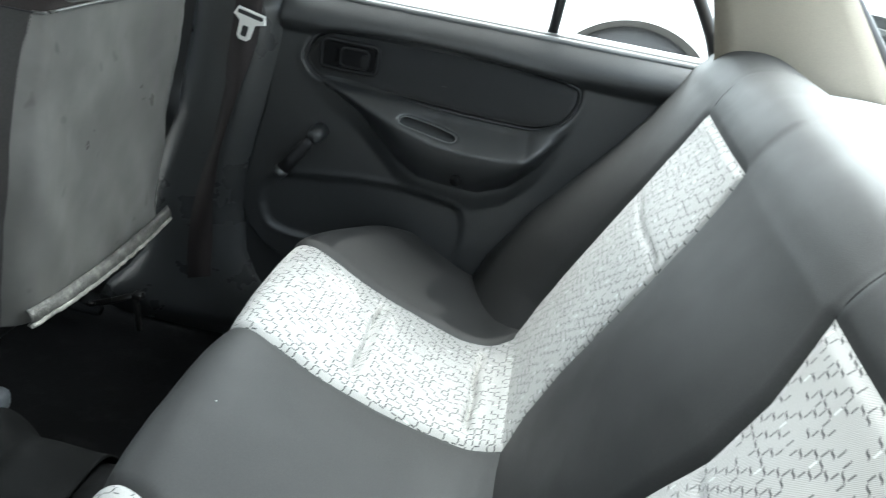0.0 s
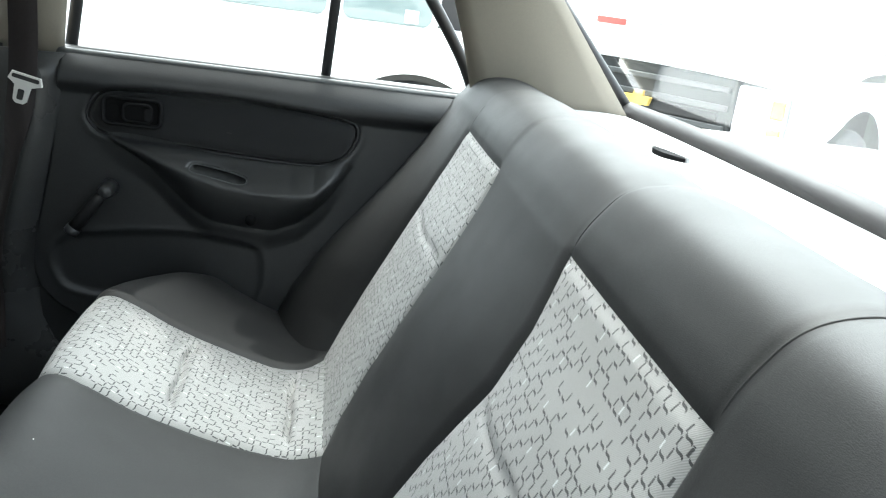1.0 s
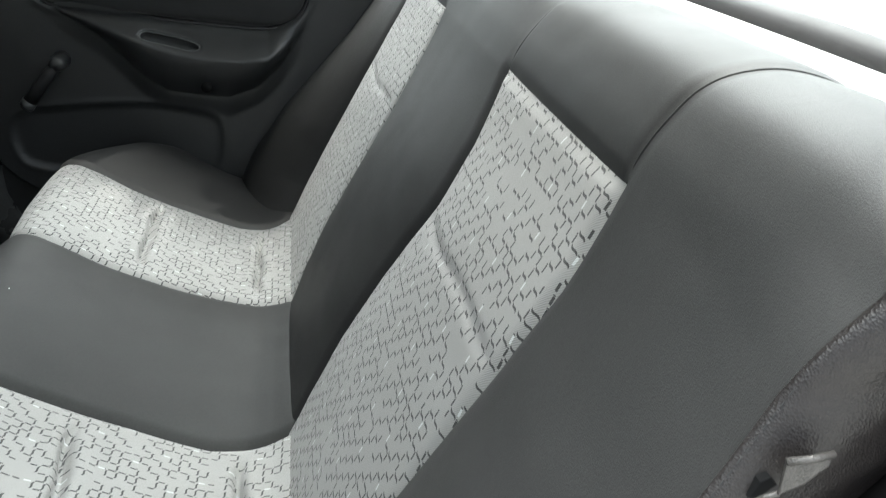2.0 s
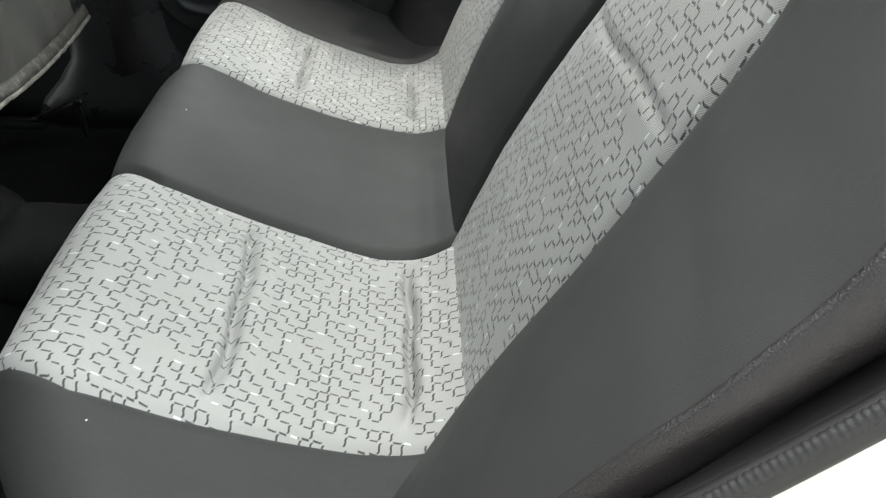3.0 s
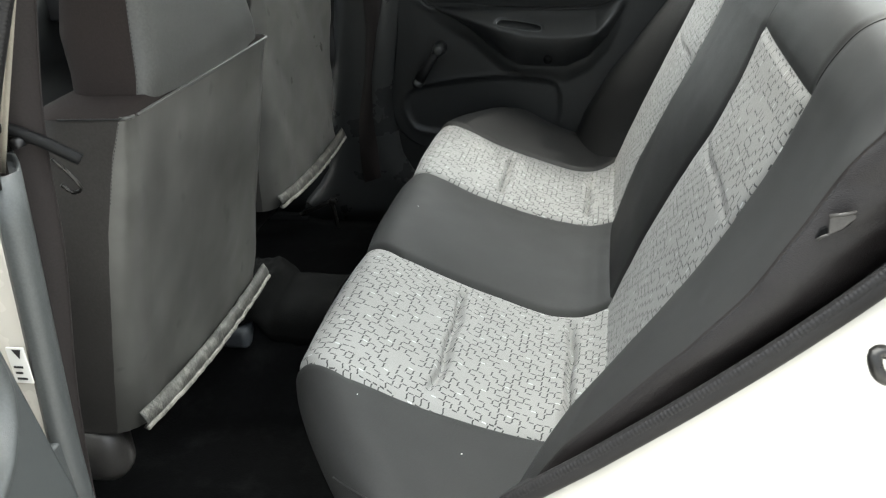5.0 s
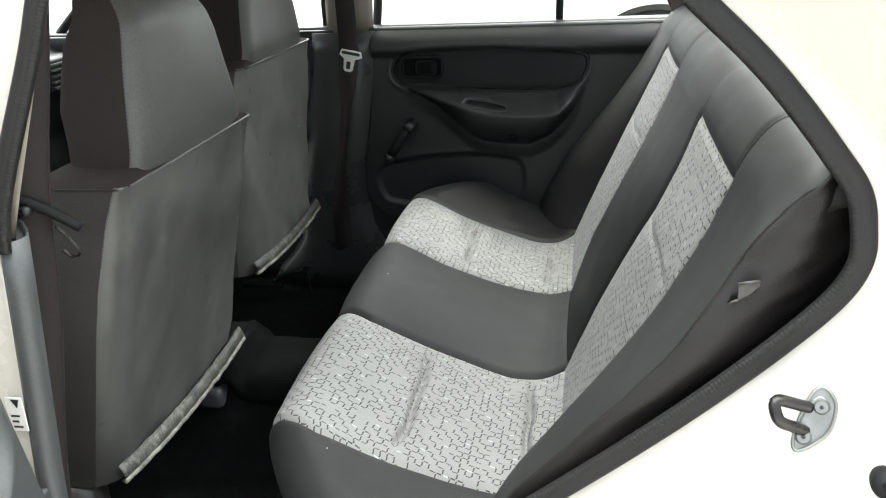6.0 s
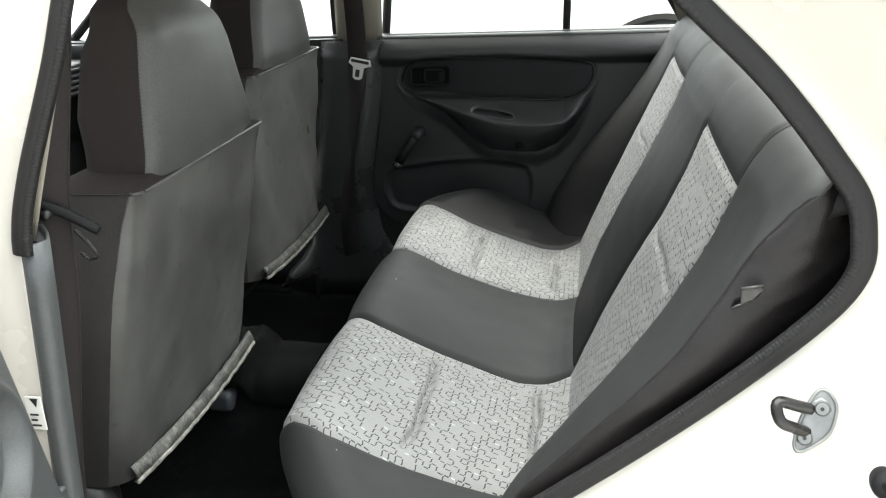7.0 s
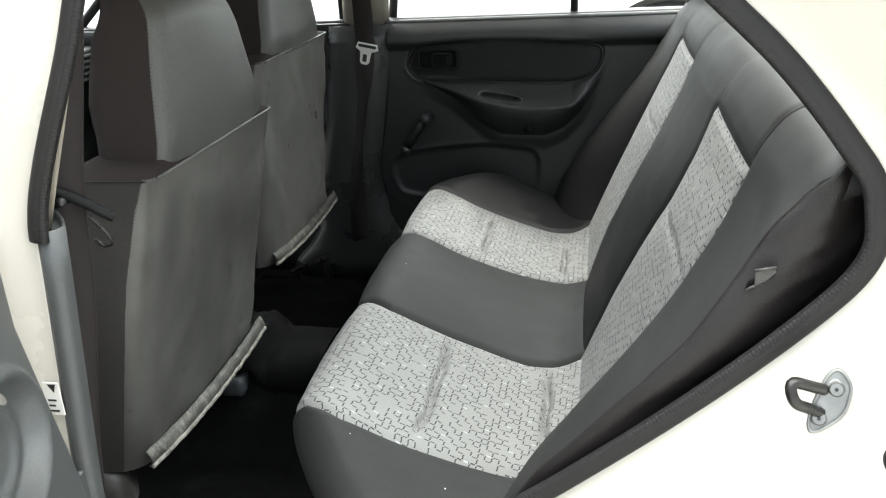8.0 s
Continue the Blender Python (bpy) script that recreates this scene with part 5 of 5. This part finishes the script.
for z in np.linspace(0.26, 0.94, 8):
    P.append([tuple(Vector((hx - 0.02, hy, z)) + dirv * g - nrm * 0.0) for g in np.linspace(-0.005, 0.66, 10)])
sheet("inner_shell", P, M_PAINT, open_door, "cream white painted door shell", thick=0.01)
P = []
for z in np.linspace(0.26, 0.94, 8):
    P.append([tuple(Vector((hx - 0.02, hy, z)) + dirv * g - nrm * (0.10 + 0.02 * math.sin((z - 0.26) * 4))) for g in np.linspace(-0.0, 0.67, 10)])
sheet("outer_skin", P, M_PAINT, open_door, thick=0.004)
fr = [tuple(Vector((hx - 0.02, hy, z)) + dirv * g - nrm * (0.02 - 0.0) + nrm * 0.25 * max(z - 0.95, 0)) for g, z in ((0.0, 0.93), (0.03, 1.15), (0.07, 1.30), (0.25, 1.33), (0.42, 1.28), (0.56, 1.14), (0.66, 0.98), (0.66, 0.93))]
tube("window_frame", spline(fr, 50), 0.014, M_PAINT, open_door)

# ---- crumbs on the seat ----


def crumb(x, y, z, r):
    c = thing("crumb", "tiny pale crumb lying on the rear seat", "crumb", group="crumbs on the seat")
    bm = bmesh.new()
    bmesh.ops.create_icosphere(bm, subdivisions=1, radius=r)
    for v in bm.verts:
        v.co *= 1 + 0.4 * noise.noise(v.co * 900 + Vector((x, y, z)) * 50)
        v.co.z *= 0.6
    bmesh.ops.transform(bm, matrix=pose(x, y, z), verts=bm.verts)
    part("grain", bm, M_BUCKLE, c, smooth=False)


for cx, cy, seed_r in ((-0.272, 0.098, 0.0013), (-0.398, 0.127, 0.0009), (-0.436, 0.642, 0.0009)):
    k = int(np.argmin(np.abs(CP[70:, :, 0] - cx) + np.abs(CP[70:, :, 1] - cy)))
    cz = CP[70:].reshape(-1, 3)[k]
    crumb(cz[0], cz[1], cz[2] + 0.0005, seed_r)

# ---- vehicles in the yard ----


def wheel(parent, c, r, w, axis):
    """A road wheel: tyre, rim and hub, its axle along axis."""
    ax = Vector(axis).normalized()
    q = Vector((0, 0, 1)).rotation_difference(ax).to_matrix().to_4x4()
    bm = bmesh.new()
    prof = [(r * 0.62, -w / 2), (r * 0.80, -w * 0.52), (r * 0.95, -w * 0.46), (r, -w * 0.34), (r, w * 0.34), (r * 0.95, w * 0.46), (r * 0.80, w * 0.52), (r * 0.62, w / 2)]
    n = 36
    vs = [[bm.verts.new((a * math.cos(2 * math.pi * k / n), a * math.sin(2 * math.pi * k / n), b)) for k in range(n)] for a, b in prof]
    for i in range(len(prof) - 1):
        for k in range(n):
            bm.faces.new((vs[i][k], vs[i][(k + 1) % n], vs[i + 1][(k + 1) % n], vs[i + 1][k]))
    bmesh.ops.transform(bm, matrix=Matrix.Translation(c) @ q, verts=bm.verts)
    wh = part("wheel", bm, M_TYRE, parent, "black tyre")
    bm = bmesh.new()
    bmesh.ops.create_cone(bm, cap_ends=True, segments=28, radius1=r * 0.63, radius2=r * 0.50, depth=w * 0.7)
    bmesh.ops.transform(bm, matrix=Matrix.Translation(c) @ q, verts=bm.verts)
    part("rim", bm, M_ZINC, wh, smooth=False)
    return wh


side_car = thing("parked_white_wagon", "white parked vehicle with tinted side windows", "car")
SY = 3.60


def shell(name, x0, x1, prof, mat, parent, label="", k=None):
    P = [[(x, y, z) for y, z in prof] for x in np.linspace(x0, x1, 12)]
    return sheet(name, P, mat, parent, label, thick=0.01, smooth=False)


prof = [(SY + 0.04, 0.22), (SY, 0.40), (SY - 0.02, 0.65), (SY, 0.90), (SY + 0.05, 0.94)]
P, cxw = [], 0.21
for x in np.linspace(-3.6, 0.74, 150):
    row = []
    for y, z in spline(prof, 14):
        d = abs(x - cxw)
        if d < 0.40:
            z = max(z, min(0.36 + math.sqrt(max(0.40 ** 2 - d * d, 0)), 0.93))
        row.append((x, y, z))
    P.append(row)
sheet("body_side", P, M_WHITE, side_car, thick=0.01)
shell("upper_side", -3.2, 0.60, [(SY + 0.05, 0.94), (SY + 0.07, 0.955)], M_WHITE, side_car)
for x0, x1 in ((-2.6, -1.72), (-1.62, -0.86), (-0.78, -0.20), (-0.13, 0.26)):
    prism("side_window", rounded(x0, x1, 0.955, 1.36, 0.04), SY + 0.055, SY + 0.075, M_TEAL, side_car, "tinted side window")
    prism("window_surround", rounded(x0 - 0.035, x1 + 0.035, 0.935, 1.395, 0.05), SY + 0.07, SY + 0.12, M_WHITE, side_car)
block("roof", (-3.2, SY + 0.06, 1.36), (0.55, SY + 1.5, 1.50), M_WHITE, side_car, bevel=0.05, segs=3)
block("far_body", (-3.6, SY + 0.12, 0.25), (0.70, SY + 1.6, 0.94), M_WHITE, side_car, bevel=0.06, segs=3)
block("cabin_core", (-3.1, SY + 0.13, 0.90), (0.52, SY + 1.48, 1.40), M_BLACK, side_car, bevel=0.03)
block("arch_liner", (cxw - 0.38, SY + 0.05, 0.3), (cxw + 0.38, SY + 0.3, 0.78), M_BLACK, side_car)
prism("sticker", [(0.14, 0.965), (0.20, 0.965), (0.20, 1.02), (0.14, 1.02)], SY + 0.050, SY + 0.054, M_WHITE, side_car, "white paper sticker")
wheel(side_car, (cxw, SY + 0.11, 0.36), 0.36, 0.2, (0, 1, 0))
wheel(side_car, (-2.7, SY + 0.11, 0.36), 0.36, 0.2, (0, 1, 0))

pickup = thing("parked_pickup", "white pickup with a grey grille and amber turn lamps", "pickup")
E_ = (1.31, 3.77, 0.0)
PM = Matrix.Translation(E_) @ Matrix(((0.646, 0.763, 0, 0), (-0.763, 0.646, 0, 0), (0, 0, 1, 0), (0, 0, 0, 1)))


def pk_part(ob):
    ob.data.transform(PM)
    return ob


grille = pk_part(block("grille", (-0.46, -0.01, 0.62), (0.46, 0.06, 0.93), M_GRILLE, pickup, "grey plastic grille", bevel=0.015))
for z in (0.70, 0.79, 0.87):
    pk_part(block("grille_bar", (-0.44, -0.028, z - 0.012), (0.44, 0.0, z + 0.012), M_TRIM2, grille, bevel=0.004))
pk_part(block("grille_slot", (0.08, -0.022, 0.72), (0.40, -0.005, 0.765), M_BLACK, grille, bevel=0.004))
pk_part(block("grille_slot", (-0.40, -0.022, 0.72), (-0.08, -0.005, 0.765), M_BLACK, grille, bevel=0.004))
pk_part(prism("badge", [(-0.07, 0.775), (-0.025, 0.775), (-0.018, 0.800), (0.03, 0.800), (0.028, 0.775), (0.07, 0.775), (0.06, 0.735), (0.020, 0.735), (0.012, 0.710), (-0.035, 0.710), (-0.03, 0.735), (-0.08, 0.735)], -0.045, -0.02, M_GOLD, grille, "gold cross-shaped badge"))
for k in range(6):
    pk_part(block("lettering_bar", (0.13 + 0.028 * k, -0.016, 0.640), (0.150 + 0.028 * k, -0.009, 0.658), M_WHITE, grille))
for s in (-1, 1):
    lamp = pk_part(block("headlight", (0.47 if s > 0 else -0.70, -0.015, 0.655), (0.70 if s > 0 else -0.47, 0.08, 0.905), M_LENS, pickup, "clear headlight", bevel=0.015))
    for z in (0.70, 0.82):
        pk_part(block("turn_lamp", (0.635 if s > 0 else -0.695, -0.022, z - 0.035), (0.695 if s > 0 else -0.635, 0.0, z + 0.045), M_AMBER, lamp, "amber turn lamp", bevel=0.006))
bonnet_p = []
for y in np.linspace(-0.02, 1.35, 14):
    bonnet_p.append([(x, y, 0.935 + 0.10 * smooth01(0, 0.5, y) + 0.08 * y / 1.35 - 0.05 * (abs(x) / 0.85) ** 3) for x in np.linspace(-0.84, 0.84, 14)])
pk_part(sheet("bonnet", bonnet_p, M_WHITE, pickup, thick=0.01))
for s in (-1, 1):
    P = []
    for y in np.linspace(-0.03, 4.2, 90):
        row = []
        for f, z in zip(np.linspace(0, 1, 12), np.linspace(0.35, 0.98 if y < 1.3 else 1.05, 12)):
            d = min(abs(y - 0.50), abs(y - 3.3))
            if d < 0.46:
                z = max(z, min(0.40 + math.sqrt(max(0.46 ** 2 - d * d, 0)), 0.97))
            row.append((s * (0.73 + 0.12 * smooth01(-0.03, 0.25, y) - 0.05 * max(f - 0.8, 0) * 5 * 0.4), y, z))
        P.append(row)
    pk_part(sheet("body_side", P, M_WHITE, pickup, thick=0.01))
    for y in (0.50, 3.3):
        wheel(pickup, tuple(PM @ Vector((s * 0.73, y, 0.38))), 0.38, 0.24, (0.646, -0.763, 0))
    pk_part(block("arch_liner", (s * 0.72 - 0.1, 0.10, 0.36), (s * 0.72 + 0.02, 0.95, 0.84), M_GRILLE, pickup))
pk_part(block("bumper", (-0.86, -0.14, 0.40), (0.86, 0.06, 0.60), M_GRILLE, pickup, "grey bumper", bevel=0.03, segs=3))
pk_part(block("cab", (-0.72, 1.75, 1.02), (0.72, 2.9, 1.62), M_WHITE, pickup, bevel=0.08, segs=3))
wsP = [[(x * (1 - 0.12 * f), 1.30 + 0.50 * f, 1.06 + 0.52 * f) for x in np.linspace(-0.74, 0.74, 8)] for f in np.linspace(0, 1, 5)]
pk_part(sheet("windscreen", wsP, M_TEAL, pickup, "pale blue windscreen", thick=0.01))
pk_part(block("load_bed", (-0.80, 2.9, 0.5), (0.80, 4.2, 1.05), M_WHITE, pickup, bevel=0.03))
pk_part(block("engine_bay", (-0.70, 0.08, 0.40), (0.70, 1.4, 0.90), M_BLACK, pickup))

trailer = thing("box_trailer", "long white box trailer with red reflector strips", "trailer")
T0, T1 = Vector((2.23, 7.38, 0)), Vector((3.0, 6.65, 0))
tu = (T1 - T0).normalized()
tn = Vector((tu.y, -tu.x, 0))
TM = Matrix(((tu.x, -tn.x, 0, T0.x), (tu.y, -tn.y, 0, T0.y), (0, 0, 1, 0), (0, 0, 0, 1)))


def tr_part(ob):
    ob.data.transform(TM)
    return ob


tr_part(block("box", (-5.0, 0.0, 0.98), (9.0, 2.5, 3.7), M_WHITE, trailer, bevel=0.02))
tr_part(block("side_rail", (-5.0, -0.03, 0.86), (9.0, 0.05, 1.10), M_WHITE, trailer, bevel=0.01))
for k in range(-3, 8):
    tr_part(block("reflector_strip", (k * 1.06 - 0.14, -0.036, 1.03), (k * 1.06 + 0.14, -0.028, 1.085), M_RED, trailer, "red reflector strip"))
    for a in (0.32, 0.40, 0.62, 0.70):
        for z in (0.90, 0.95):
            tr_part(block("rivet", (k * 1.06 + a, -0.036, z), (k * 1.06 + a + 0.014, -0.028, z + 0.014), M_ZINC, trailer))
tr_part(block("chassis", (-4.8, 0.3, 0.5), (8.8, 2.2, 0.9), M_BLACK, trailer))
wheel(trailer, tuple(TM @ Vector((-3.6, 0.25, 0.5))), 0.5, 0.3, tuple(tn))
wheel(trailer, tuple(TM @ Vector((7.6, 0.25, 0.5))), 0.5, 0.3, tuple(tn))
